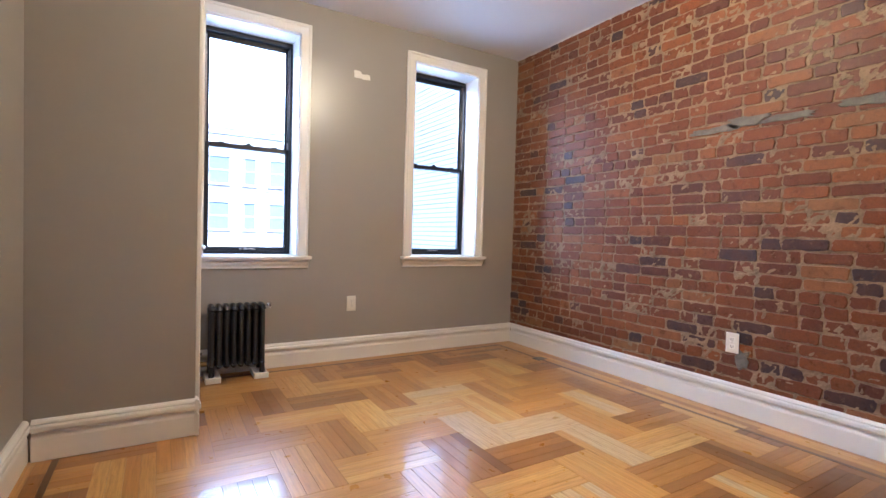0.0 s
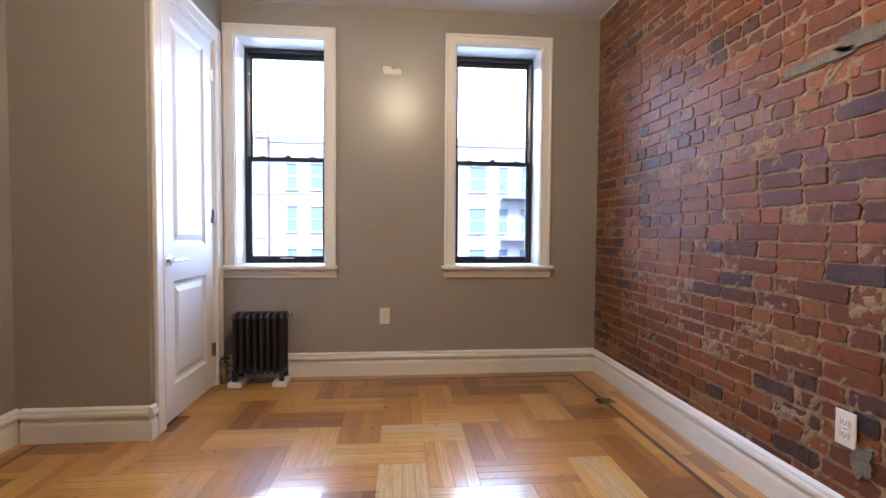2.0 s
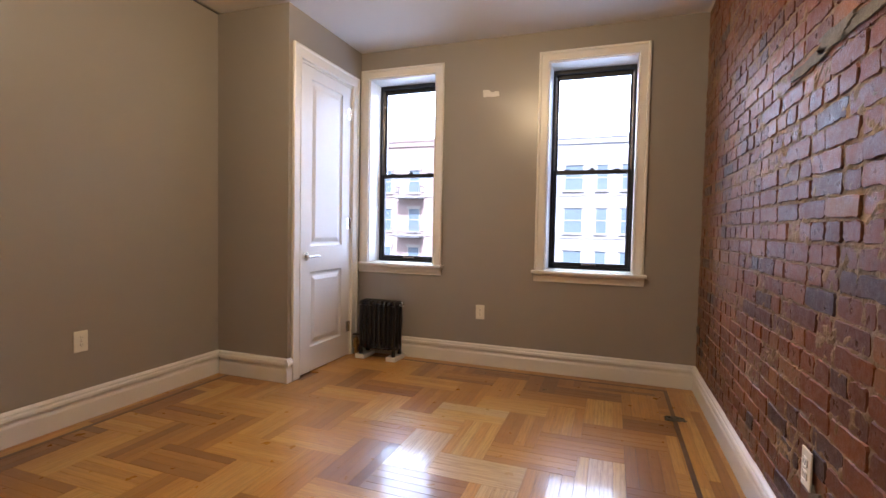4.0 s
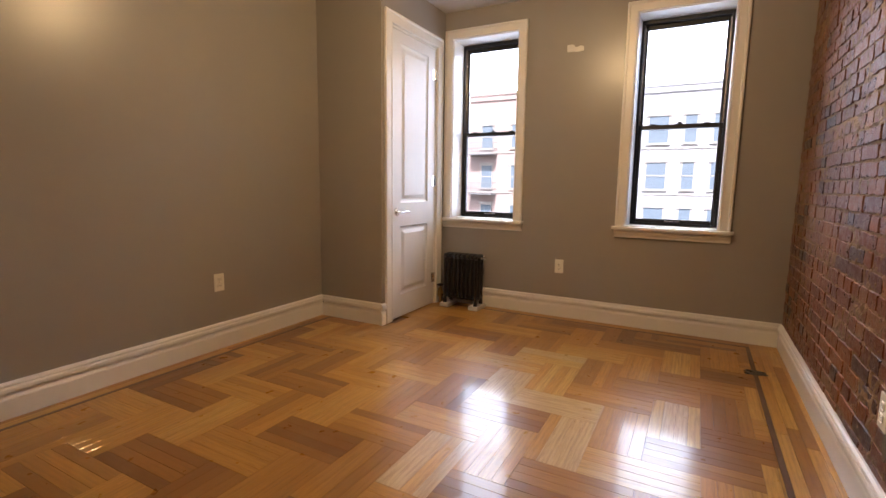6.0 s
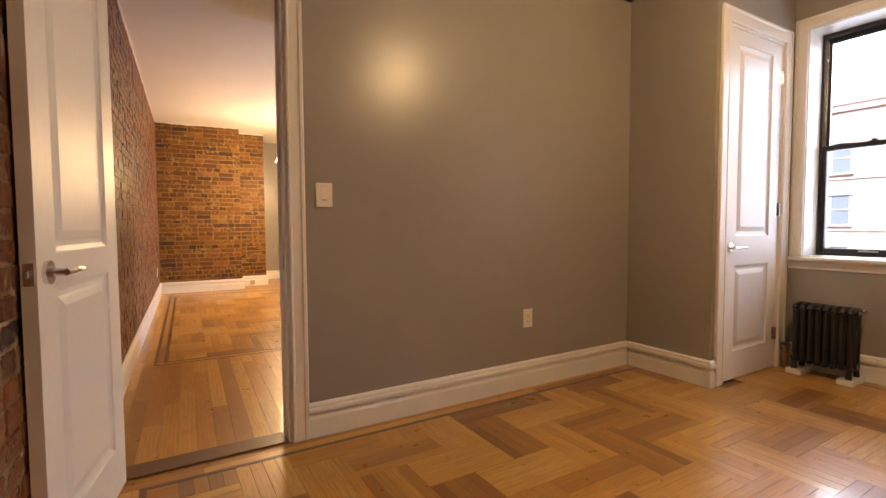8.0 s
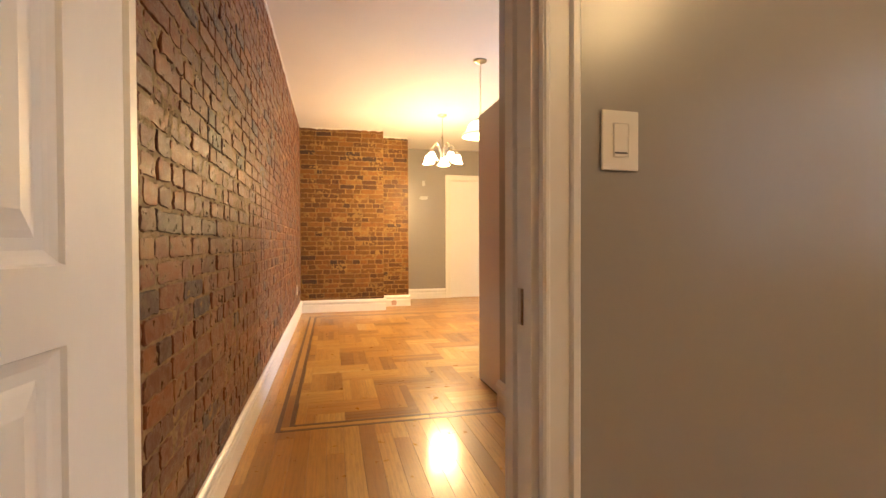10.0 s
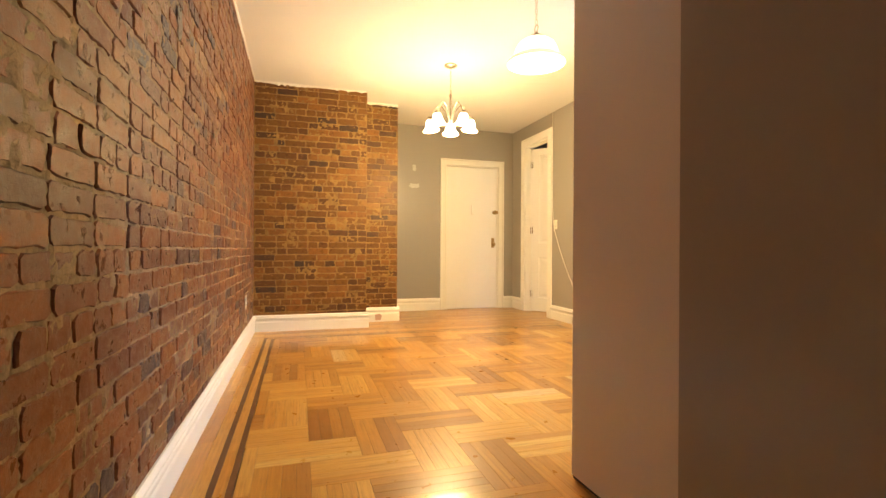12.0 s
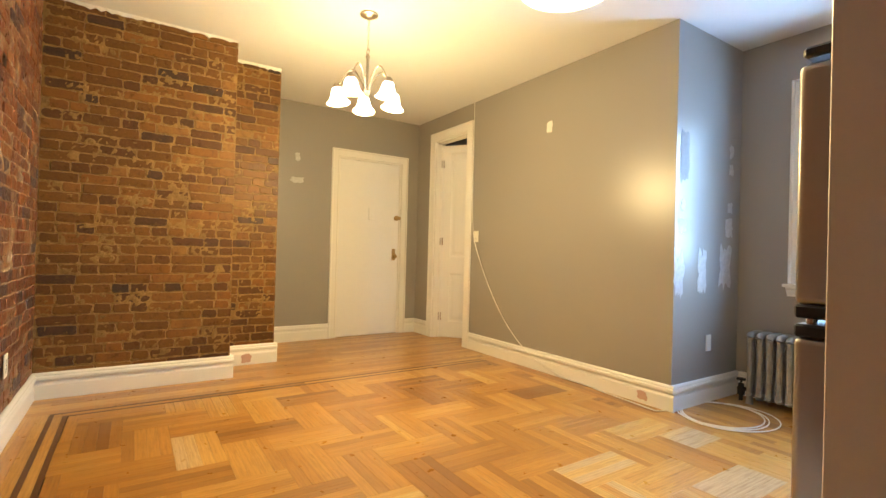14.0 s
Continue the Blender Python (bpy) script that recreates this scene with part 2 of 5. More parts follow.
def ramp_node(nt, stops):
    r = nt.nodes.new("ShaderNodeValToRGB")
    while len(r.color_ramp.elements) < len(stops):
        r.color_ramp.elements.new(0.5)
    for e, (p, c) in zip(r.color_ramp.elements, stops):
        e.position, e.color = p, (*c, 1)
    return r


def noise_node(nt, vector, scale, detail=4, rough=0.55):
    n = nt.nodes.new("ShaderNodeTexNoise")
    n.inputs["Scale"].default_value, n.inputs["Detail"].default_value, n.inputs["Roughness"].default_value = scale, detail, rough
    nt.links.new(vector, n.inputs["Vector"])
    return n.outputs["Fac"]


def remap(nt, value, a, b, c, d):
    n = nt.nodes.new("ShaderNodeMapRange")
    for i, v in enumerate((a, b, c, d)):
        n.inputs[i + 1].default_value = v
    nt.links.new(value, n.inputs[0])
    return n.outputs[0]


def mix_colour(nt, fac, a, b, blend="MIX"):
    n = nt.nodes.new("ShaderNodeMix")
    n.data_type, n.blend_type = "RGBA", blend
    for sock, v in ((n.inputs["Factor"], fac), (n.inputs["A"], a), (n.inputs["B"], b)):
        if isinstance(v, (int, float)):
            sock.default_value = v
        elif isinstance(v, tuple):
            sock.default_value = (*v, 1)
        else:
            nt.links.new(v, sock)
    return n.outputs["Result"]


def piece_random(nt, single):
    """A random number for each piece: each object, or each island of a joined mesh."""
    if single:
        return nt.nodes.new("ShaderNodeObjectInfo").outputs["Random"]
    return nt.nodes.new("ShaderNodeNewGeometry").outputs["Random Per Island"]


RED_BRICK = ((0.0, (0.045, 0.036, 0.044)), (0.07, (0.070, 0.042, 0.042)), (0.13, (0.115, 0.044, 0.028)), (0.40, (0.165, 0.055, 0.024)),
             (0.72, (0.205, 0.071, 0.026)), (0.92, (0.255, 0.098, 0.032)), (1.0, (0.27, 0.140, 0.058)))
# Chimney tones shifted to ochre to carry the warm lamplight.
LAMPLIT_BRICK = ((0.0, (0.055, 0.040, 0.034)), (0.08, (0.095, 0.048, 0.024)), (0.35, (0.155, 0.075, 0.023)), (0.70, (0.200, 0.098, 0.027)), (0.92, (0.250, 0.115, 0.030)), (1.0, (0.29, 0.165, 0.050)))


def brick_material(name, single, palette, wash):
    m = bpy.data.materials.new(name)
    m.use_nodes = True
    nt = m.node_tree
    b = nt.nodes["Principled BSDF"]
    pos = nt.nodes.new("ShaderNodeNewGeometry").outputs["Position"]
    rnd = piece_random(nt, single)
    tone = ramp_node(nt, palette)
    nt.links.new(rnd, tone.inputs[0])
    big = noise_node(nt, pos, 9, 5)
    fine = noise_node(nt, pos, 120, 6, 0.7)
    blotch = noise_node(nt, pos, 22, 5, 0.65)
    smear = noise_node(nt, pos, 34, 6, 0.75)
    col = mix_colour(nt, remap(nt, big, 0.4, 0.7, 0.0, 0.4), tone.outputs[0], (0.15, 0.062, 0.032))
    col = mix_colour(nt, remap(nt, smear, 0.56, 0.74, 0.0, 0.60), col, wash)
    col = mix_colour(nt, remap(nt, blotch, 0.50, 0.30, 0.0, 0.45), col, (0.075, 0.040, 0.034))
    col = mix_colour(nt, remap(nt, fine, 0.35, 0.75, 0.0, 0.55), col, (0.5, 0.45, 0.4), "MULTIPLY")
    nt.links.new(col, b.inputs["Base Color"])
    nt.links.new(remap(nt, blotch, 0.35, 0.65, 0.24, 0.55), b.inputs["Roughness"])
    b.inputs["Coat Weight"].default_value, b.inputs["Coat Roughness"].default_value = 0.02, 0.28
    b.inputs["Specular IOR Level"].default_value = 0.15
    bp = nt.nodes.new("ShaderNodeBump")
    bp.inputs["Strength"].default_value, bp.inputs["Distance"].default_value = 0.7, 0.004
    nt.links.new(mix_colour(nt, 0.55, blotch, fine), bp.inputs["Height"])
    nt.links.new(bp.outputs[0], b.inputs["Normal"])
    return m


def wood_material(name, single):
    m = bpy.data.materials.new(name)
    m.use_nodes = True
    nt = m.node_tree
    b = nt.nodes["Principled BSDF"]
    rnd = nt.nodes.new("ShaderNodeAttribute")
    rnd.attribute_name = "tone"
    tone_in = rnd.outputs["Fac"]
    rnd = piece_random(nt, single)
    uv = nt.nodes.new("ShaderNodeUVMap").outputs[0]
    pos = nt.nodes.new("ShaderNodeNewGeometry").outputs["Position"]
    off = nt.nodes.new("ShaderNodeCombineXYZ")
    nt.links.new(remap(nt, rnd, 0, 1, 0, 91), off.inputs[0])
    nt.links.new(remap(nt, rnd, 0, 1, 37, 0), off.inputs[2])
    add = nt.nodes.new("ShaderNodeVectorMath")
    nt.links.new(uv, add.inputs[0])
    nt.links.new(off.outputs[0], add.inputs[1])
    stretch = nt.nodes.new("ShaderNodeMapping")
    stretch.inputs["Scale"].default_value = (1.0, 14.0, 1.0)
    nt.links.new(add.outputs[0], stretch.inputs[0])
    grain = noise_node(nt, stretch.outputs[0], 7, 8, 0.72)
    ring = nt.nodes.new("ShaderNodeTexWave")
    ring.inputs["Scale"].default_value, ring.inputs["Distortion"].default_value = 1.1, 9
    ring.inputs["Detail"].default_value, ring.inputs["Detail Scale"].default_value = 3, 0.6
    ring.bands_direction = "Y"
    nt.links.new(stretch.outputs[0], ring.inputs["Vector"])
    tone = ramp_node(nt, [(0.0, (0.125, 0.052, 0.017)), (0.2, (0.265, 0.112, 0.023)), (0.5, (0.47, 0.230, 0.040)), (0.8, (0.59, 0.340, 0.080)), (0.92, (0.62, 0.400, 0.125)), (1.0, (0.57, 0.435, 0.255))])
    nt.links.new(tone_in, tone.inputs[0])
    dark = mix_colour(nt, remap(nt, ring.outputs["Fac"], 0.35, 1.0, 0.0, 0.16), tone.outputs[0], (0.24, 0.115, 0.030))
    col = mix_colour(nt, remap(nt, grain, 0.46, 0.74, 0.0, 0.62), dark, (0.20, 0.09, 0.024))
    wear = noise_node(nt, pos, 1.7, 5, 0.6)
    col = mix_colour(nt, remap(nt, wear, 0.56, 0.76, 0.0, 0.15), col, (0.46, 0.33, 0.18))
    nt.links.new(col, b.inputs["Base Color"])
    streak = noise_node(nt, pos, 14, 4)
    nt.links.new(remap(nt, streak, 0.2, 0.8, 0.24, 0.40), b.inputs["Roughness"])
    b.inputs["Coat Weight"].default_value, b.inputs["Coat Roughness"].default_value = 0.45, 0.085
    b.inputs["Specular IOR Level"].default_value = 0.34
    bp = nt.nodes.new("ShaderNodeBump")
    bp.inputs["Strength"].default_value, bp.inputs["Distance"].default_value = 0.22, 0.004
    wave = noise_node(nt, pos, 9, 1)
    nt.links.new(mix_colour(nt, 0.12, wave, grain), bp.inputs["Height"])
    nt.links.new(bp.outputs[0], b.inputs["Normal"])
    nt.links.new(bp.outputs[0], b.inputs["Coat Normal"])
    return m


def glass_material(name):
    m = bpy.data.materials.new(name)
    m.use_nodes = True
    nt = m.node_tree
    out = nt.nodes["Material Output"]
    clear, gloss = nt.nodes.new("ShaderNodeBsdfTransparent"), nt.nodes.new("ShaderNodeBsdfGlossy")
    gloss.inputs["Roughness"].default_value = 0.02
    fr = nt.nodes.new("ShaderNodeFresnel")
    fr.inputs[0].default_value = 1.3
    mx = nt.nodes.new("ShaderNodeMixShader")
    nt.links.new(fr.outputs[0], mx.inputs[0])
    nt.links.new(clear.outputs[0], mx.inputs[1])
    nt.links.new(gloss.outputs[0], mx.inputs[2])
    nt.links.new(mx.outputs[0], out.inputs[0])
    return m


RED_WASH, LAMPLIT_WASH = (0.26, 0.165, 0.080), (0.26, 0.155, 0.048)
BRICK_ONE, BRICK_MANY = brick_material("sealed_red_brick", True, RED_BRICK, RED_WASH), brick_material("sealed_red_brick_mass", False, RED_BRICK, RED_WASH)
# Second copy of the brick with the lamps' warmth in its colours.
LAMPLIT_ONE, LAMPLIT_MANY = brick_material("lamplit_brick", True, LAMPLIT_BRICK, LAMPLIT_WASH), brick_material("lamplit_brick_mass", False, LAMPLIT_BRICK, LAMPLIT_WASH)
WOOD_ONE, WOOD_MANY = wood_material("varnished_oak", True), wood_material("varnished_oak_mass", False)
GLASS = glass_material("window_glass")
SHADE_SOFT = emitter("dim_frosted_glass", (1.0, 0.80, 0.52), 5.0)
BOWL_GLASS = emitter("lit_bowl_glass", (1.0, 0.82, 0.58), 1.6)
RIM_GLASS = emitter("rim_glass", (1.0, 0.84, 0.58), 0.30)
SHADE_GLASS = emitter("lit_frosted_glass", (1.0, 0.80, 0.53), LAMP_GLOW)
BRONZE = material("brushed_nickel_warm", (0.46, 0.40, 0.30), 0.35, metal=1.0, vary=0.1, bump=0)

# ---------------------------------------------------------------- mouldings
BASE = ((0, 0), (0.017, 0), (0.017, 0.090), (0.015, 0.097), (0.010, 0.106), (0.0075, 0.116), (0.0075, 0.122), (0.023, 0.1235), (0.026, 0.129), (0.026, 0.143), (0.022, 0.150), (0.017, 0.151), (0.017, 0.155), (0.021, 0.157), (0.017, 0.165), (0.008, 0.172), (0, 0.172))


def baseboard(a, b, world=I4, label="white moulded baseboard"):
    """Along a wall face from a to b; the room lies to the right of that way."""
    d = Vector((b[0] - a[0], b[1] - a[1], 0))
    m = Matrix.Translation((a[0], a[1], 0.001)) @ Matrix.Rotation(math.atan2(d.y, d.x), 4, "Z")
    bm = extrude_profile(bmesh.new(), BASE, d.length, I4)
    return tagged(part("baseboard", bm, WHITE_TRIM, None, "", world @ m), label, "baseboard", "", "structure")


B26 = 0.027
baseboard((XC + B26, YN), (XE, YN))
baseboard((XW + B26, YC), (XC, YC))
baseboard((XC, YC - 0.026), (XC, CLOSET[0] - 0.094))
baseboard((XW, DOOR_B[1] + 0.075), (XW, YC))
baseboard((XE, YN - B26), (XE, -0.88))
baseboard((3.26, YB), (-6.12 + B26, YB), SKEW)
baseboard((-6.12, YB), (-6.12, 0.41 + 0.026), SKEW)
baseboard((-6.12 - 0.001, 0.41), (-6.50 + B26, 0.41), SKEW)
baseboard((-6.50, 0.41), (-6.50, 0.835 + 0.026), SKEW)
baseboard((-6.501, 0.835), (XF + B26, 0.835), SKEW)
baseboard((XF, 0.835), (XF, DOOR_E[0] - 0.088), SKEW)
baseboard((XF, DOOR_E[1] + 0.088), (XF, YL), SKEW)
baseboard((XF + B26, YL), (DOOR_R[0] - 0.10, YL), SKEW)
baseboard((DOOR_R[1] + 0.10, YL), (XA + 0.026, YL), SKEW)
baseboard((XA, YL - 0.001), (XA, YA), SKEW)
baseboard((XA + B26, YA), (-1.85, YA), SKEW)
baseboard((-1.85, YH), (DOOR_T[0] - 0.10, YH), SKEW)


def casing_boards(bm, u0, u1, z0, z1, w, foot=True):
    """Flat casing with a raised back band and an inner bead round an opening; local -y is the room."""
    for a, b, c, d in ((u0 - w, u0, z0, z1 + w), (u1, u1 + w, z0, z1 + w), (u0, u1, z1, z1 + w)):
        box(bm, a, b, -0.016, 0, c, d)
    t = 0.018
    for a, b, c, d in ((u0 - w - 0.004, u0 - w + t, z0, z1 + w + 0.004), (u1 + w - t, u1 + w + 0.004, z0, z1 + w + 0.004), (u0 - w + t, u1 + w - t, z1 + w - t, z1 + w + 0.004)):
        box(bm, a, b, -0.023, -0.0005, c, d, bevel=0.005)
    for a, b, c, d in ((u0 - 0.014, u0 - 0.002, z0, z1 + 0.014), (u1 + 0.002, u1 + 0.014, z0, z1 + 0.014), (u0 - 0.002, u1 + 0.002, z1 + 0.002, z1 + 0.014)):
        box(bm, a, b, -0.019, -0.0005, c, d, bevel=0.003)
    return bm


def wall_frame(x, y, turn):
    """Local x along the wall, -y into the room."""
    return Matrix.Translation((x, y, 0)) @ Matrix.Rotation(radians(turn), 4, "Z")


def sash(bm, u0, u1, z0, z1, y, t, stile, bottom, top):
    box(bm, u0, u0 + stile, y, y + t, z0, z1, bevel=0.003)
    box(bm, u1 - stile, u1, y, y + t, z0, z1, bevel=0.003)
    box(bm, u0 + stile, u1 - stile, y, y + t, z0, z0 + bottom, bevel=0.003)
    box(bm, u0 + stile, u1 - stile, y, y + t, z1 - top, z1, bevel=0.003)
    return bm


def window(name, m, u0, u1, z0, z1, label, depth=0.195, w=0.074):
    """Double-hung window: the black frame stands depth behind the wall's face."""
    root = thing(name, m, label, "window", "", "structure")
    part("casing", casing_boards(bmesh.new(), u0, u1, z0, z1, w), WHITE_TRIM, root)
    bm = box(bmesh.new(), u0 - w - 0.022, u1 + w + 0.022, -0.062, 0.0, z0 - 0.024, z0 - 0.001, bevel=0.005, seg=2)
    box(bm, u0, u1, 0.0005, depth, z0 - 0.024, z0 + 0.004)
    part("window_sill", bm, WHITE_TRIM, root)
    prof = ((0, z0 - 0.088), (0.014, z0 - 0.088), (0.016, z0 - 0.075), (0.030, z0 - 0.055), (0.036, z0 - 0.040), (0.044, z0 - 0.034), (0.044, z0 - 0.025), (0, z0 - 0.025))
    part("apron", extrude_profile(bmesh.new(), prof, u1 - u0 + 2 * w + 0.014, Matrix.Translation((u0 - w - 0.007, 0, 0))), WHITE_TRIM, root)
    e = depth + 0.09
    part("reveal", boxes((u0, u0 + 0.006, 0.0005, e, z0 + 0.005, z1), (u1 - 0.006, u1, 0.0005, e, z0 + 0.005, z1), (u0 + 0.006, u1 - 0.006, 0.0005, e, z1 - 0.006, z1)), WHITE_TRIM, root)
    a, b, c, d = u0 + 0.006, u1 - 0.006, z0 + 0.004, z1 - 0.006
    zm = c + (d - c) * 0.487
    y = depth
    s = 0.016
    part("window_frame", sash(bmesh.new(), a, b, c, d, y, 0.085, s, 0.020, 0.030), BLACK_FRAME, root)
    up = part("upper_sash", sash(bmesh.new(), a + s, b - s, zm - 0.016, d - 0.030, y + 0.044, 0.028, 0.027, 0.034, 0.032), BLACK_FRAME, root)
    lo = part("lower_sash", sash(bmesh.new(), a + s + 0.0005, b - s - 0.0005, c + 0.020, zm + 0.018, y + 0.010, 0.030, 0.027, 0.030, 0.034), BLACK_FRAME, root)
    part("track", boxes((a + s, a + s + 0.010, y + 0.0435, y + 0.0438, zm + 0.02, d - 0.031), (b - s - 0.010, b - s, y + 0.0435, y + 0.0438, zm + 0.02, d - 0.031)), CHROME, root, "thin metal sash track")
    for sh, py, e0, e1 in ((up, y + 0.058, zm + 0.018, d - 0.062), (lo, y + 0.025, c + 0.050, zm - 0.016)):
        p = part("pane", boxes((a + s + 0.0272, b - s - 0.0272, py, py + 0.004, e0 + 0.0004, e1 - 0.0004)), GLASS, sh)
        p.visible_shadow = False
    uc = (a + b) / 2
    lock = box(bmesh.new(), uc - 0.026, uc + 0.026, y + 0.013, y + 0.039, zm + 0.018, zm + 0.024, bevel=0.002)
    box(lock, uc - 0.012, uc + 0.016, y + 0.016, y + 0.034, zm + 0.0245, zm + 0.036, bevel=0.003)
    part("sash_lock", lock, BLACK_FRAME, lo)
    for k in (-1, 1):
        x = uc + k * (b - a) * 0.30
        part("tilt_latch", boxes((x - 0.022, x + 0.022, y + 0.014, y + 0.036, zm + 0.018, zm + 0.027), bevel=0.003), BLACK_FRAME, lo)
    part("lift_rail", boxes((uc - 0.055, uc + 0.055, y - 0.006, y + 0.0098, c + 0.030, c + 0.041), bevel=0.003), CHROME, lo, "grey metal finger lift")
    return root


WN = wall_frame(0, YN, 0)
window("window_1", WN, *WINDOWS[0], WZ0, WZ1, "tall white-cased window with black double-hung sashes beside the closet")
window("window_2", WN, *WINDOWS[1], WZ0, WZ1, "tall white-cased window with black double-hung sashes near the brick wall")
window("window_3", SKEW @ wall_frame(0, YA, 0), KW[0], KW[1], KW[2], KW[3], "white-cased kitchen window above a silver radiator", 0.15, 0.093)


def door_frame(name, m, u0, u1, z1, depth, label, w=0.085):
    root = thing(name, m, label, "door frame", "", "structure")
    part("casing", casing_boards(bmesh.new(), u0, u1, 0.001, z1, w), WHITE_TRIM, root)
    bm = boxes((u0 - 0.001, u0 + 0.016, 0.0005, depth, 0.001, z1), (u1 - 0.016, u1 + 0.001, 0.0005, depth, 0.001, z1), (u0 + 0.016, u1 - 0.016, 0.0005, depth, z1 - 0.016, z1 + 0.001))
    for a, b, c, d in ((u0 + 0.016, u0 + 0.026, 0.001, z1 - 0.016), (u1 - 0.026, u1 - 0.016, 0.001, z1 - 0.016), (u0 + 0.026, u1 - 0.026, z1 - 0.026, z1 - 0.016)):
        box(bm, a, b, depth * 0.5, depth * 0.5 + 0.03, c, d)
    part("jamb", bm, WHITE_TRIM, root)
    return root


def panel_door(name, m, w, h, label, handle_z, lever=1, panels=((0.085, 0.335), (0.420, 0.962)), knob=True, hinges=True):
    """A two-panel door leaf; local x from 0 to w, thickness in y from 0 to 0.035, -y is the shown face."""
    root = thing(name, m, label, "door", "", "structure")
    t, st = 0.035, 0.122
    bm = bmesh.new()
    zs = [(h * a, h * b) for a, b in panels]
    box(bm, 0, st, 0, t, 0.008, h)
    box(bm, w - st, w, 0, t, 0.008, h)
    edges = [0.008] + [z for p in zs for z in p] + [h]
    for z0, z1 in zip(edges[::2], edges[1::2]):
        box(bm, st, w - st, 0, t, z0, z1)
    body = part("leaf", bm, WHITE_DOOR, root)
    for z0, z1 in zs:
        bm = bmesh.new()
        x0, x1 = st, w - st
        rings = []
        for inset, y in ((0, 0.0), (0.003, 0.006), (0.012, 0.010), (0.018, 0.012), (0.032, 0.012), (0.040, 0.009), (0.062, 0.003)):
            rings.append([bm.verts.new((x0 + inset, y, z0 + inset)), bm.verts.new((x1 - inset, y, z0 + inset)), bm.verts.new((x1 - inset, y, z1 - inset)), bm.verts.new((x0 + inset, y, z1 - inset))])
        for a, b in zip(rings, rings[1:]):
            for i in range(4):
                bm.faces.new((a[i], a[(i + 1) % 4], b[(i + 1) % 4], b[i]))
        bm.faces.new(rings[-1])
        box(bm, x0, x1, 0.0135, t - 0.004, z0, z1)
        part("panel", bm, WHITE_DOOR, root)
    if knob:
        hx = 0.058 if lever > 0 else w - 0.058
        for s, y0 in ((-1, 0.0), (1, t)):
            bm = cyl(bmesh.new(), (hx, y0, handle_z), (hx, y0 + s * 0.010, handle_z), 0.032, 24)
            cyl(bm, (hx, y0 + s * 0.010, handle_z), (hx, y0 + s * 0.045, handle_z), 0.011, 16)
            tube(bm, [(hx - lever * 0.012, y0 + s * 0.048, handle_z), (hx + lever * 0.02, y0 + s * 0.050, handle_z), (hx + lever * 0.07, y0 + s * 0.050, handle_z + 0.003), (hx + lever * 0.115, y0 + s * 0.047, handle_z)], 0.0085, 10)
            part("lever_handle", bm, CHROME, root, "satin nickel lever handle", smooth=True)
        ex = 0.0 if lever > 0 else w
        part("latch_plate", boxes((ex - 0.0015, ex + 0.0015, 0.006, t - 0.006, handle_z - 0.03, handle_z + 0.03)), CHROME, root, "nickel latch plate")
        part("latch_bolt", boxes((ex - lever * 0.010 - 0.004, ex - lever * 0.010 + 0.012, 0.012, t - 0.012, handle_z - 0.010, handle_z + 0.010), bevel=0.003), CHROME, root)
    hx = w if lever > 0 else 0.0
    for z in (0.25, h * 0.5, h - 0.22) if hinges else ():
        bm = cyl(bmesh.new(), (hx, -0.006, z - 0.045), (hx, -0.006, z + 0.045), 0.007, 12)
        box(bm, hx - lever * 0.03 - 0.012, hx - lever * 0.03 + 0.012 + 0.012 * lever, -0.0015, 0.0, z - 0.045, z + 0.045)
        part("hinge", bm, CHROME, root, "nickel butt hinge", smooth=True)
    return root


# bedroom closet door: the wall faces +x
MC = wall_frame(XC, 0, 90)
door_frame("door_frame_1", MC, CLOSET[0], CLOSET[1], CLOSET[2], 0.10, "white moulded casing round the closet door")
panel_door("door_1", MC @ Matrix.Translation((CLOSET[0] + 0.018, 0.004, 0)), CLOSET[1] - CLOSET[0] - 0.036, CLOSET[2] - 0.020, "closed white two-panel closet door with a nickel lever", 0.88)
# bedroom doorway: the wall faces +x, the leaf stands open into the room
MB = wall_frame(XW, 0, 90)
door_frame("door_frame_2", MB, DOOR_B[0], DOOR_B[1], DOOR_B[2], 0.12, "white moulded casing round the bedroom doorway", 0.072)
OPEN = Matrix.Translation((XW + 0.012, DOOR_B[0] + 0.040, 0)) @ Matrix.Rotation(radians(-10.5), 4, "Z")
# the face with the lever looks north: local x runs from the latch to the hinge
panel_door("door_2", OPEN @ Matrix.Rotation(radians(180), 4, "Z") @ Matrix.Translation((-0.70, 0, 0)), 0.70, 2.11, "open white two-panel bedroom door with a nickel lever", 0.915, panels=((0.09, 0.412), (0.457, 0.955)), hinges=False)
part("strike_plate", boxes((DOOR_B[1] - 0.0175, DOOR_B[1] - 0.0165, 0.03, 0.055, 0.83, 0.90)), CHROME, bpy.data.objects["door_frame_2"], "nickel strike plate", None)

# living room doors
ME = SKEW @ wall_frame(XF, 0, 90)
door_frame("door_frame_3", ME, DOOR_E[0], DOOR_E[1], DOOR_E[2], 0.15, "cream painted frame round the entry door")
entry = thing("door_3", ME @ Matrix.Translation((DOOR_E[0] + 0.018, 0.012, 0)), "closed cream steel entry door with brass locks", "door", "", "structure")
EW = DOOR_E[1] - DOOR_E[0] - 0.036
part("leaf", boxes((0, EW, 0, 0.045, 0.008, DOOR_E[2] - 0.02), bevel=0.002), WHITE_DOOR, entry)
bm = cyl(bmesh.new(), (EW - 0.035, 0, 1.42), (EW - 0.035, -0.022, 1.42), 0.030, 20)
cyl(bm, (EW - 0.035, -0.022, 1.42), (EW - 0.035, -0.040, 1.42), 0.020, 16)
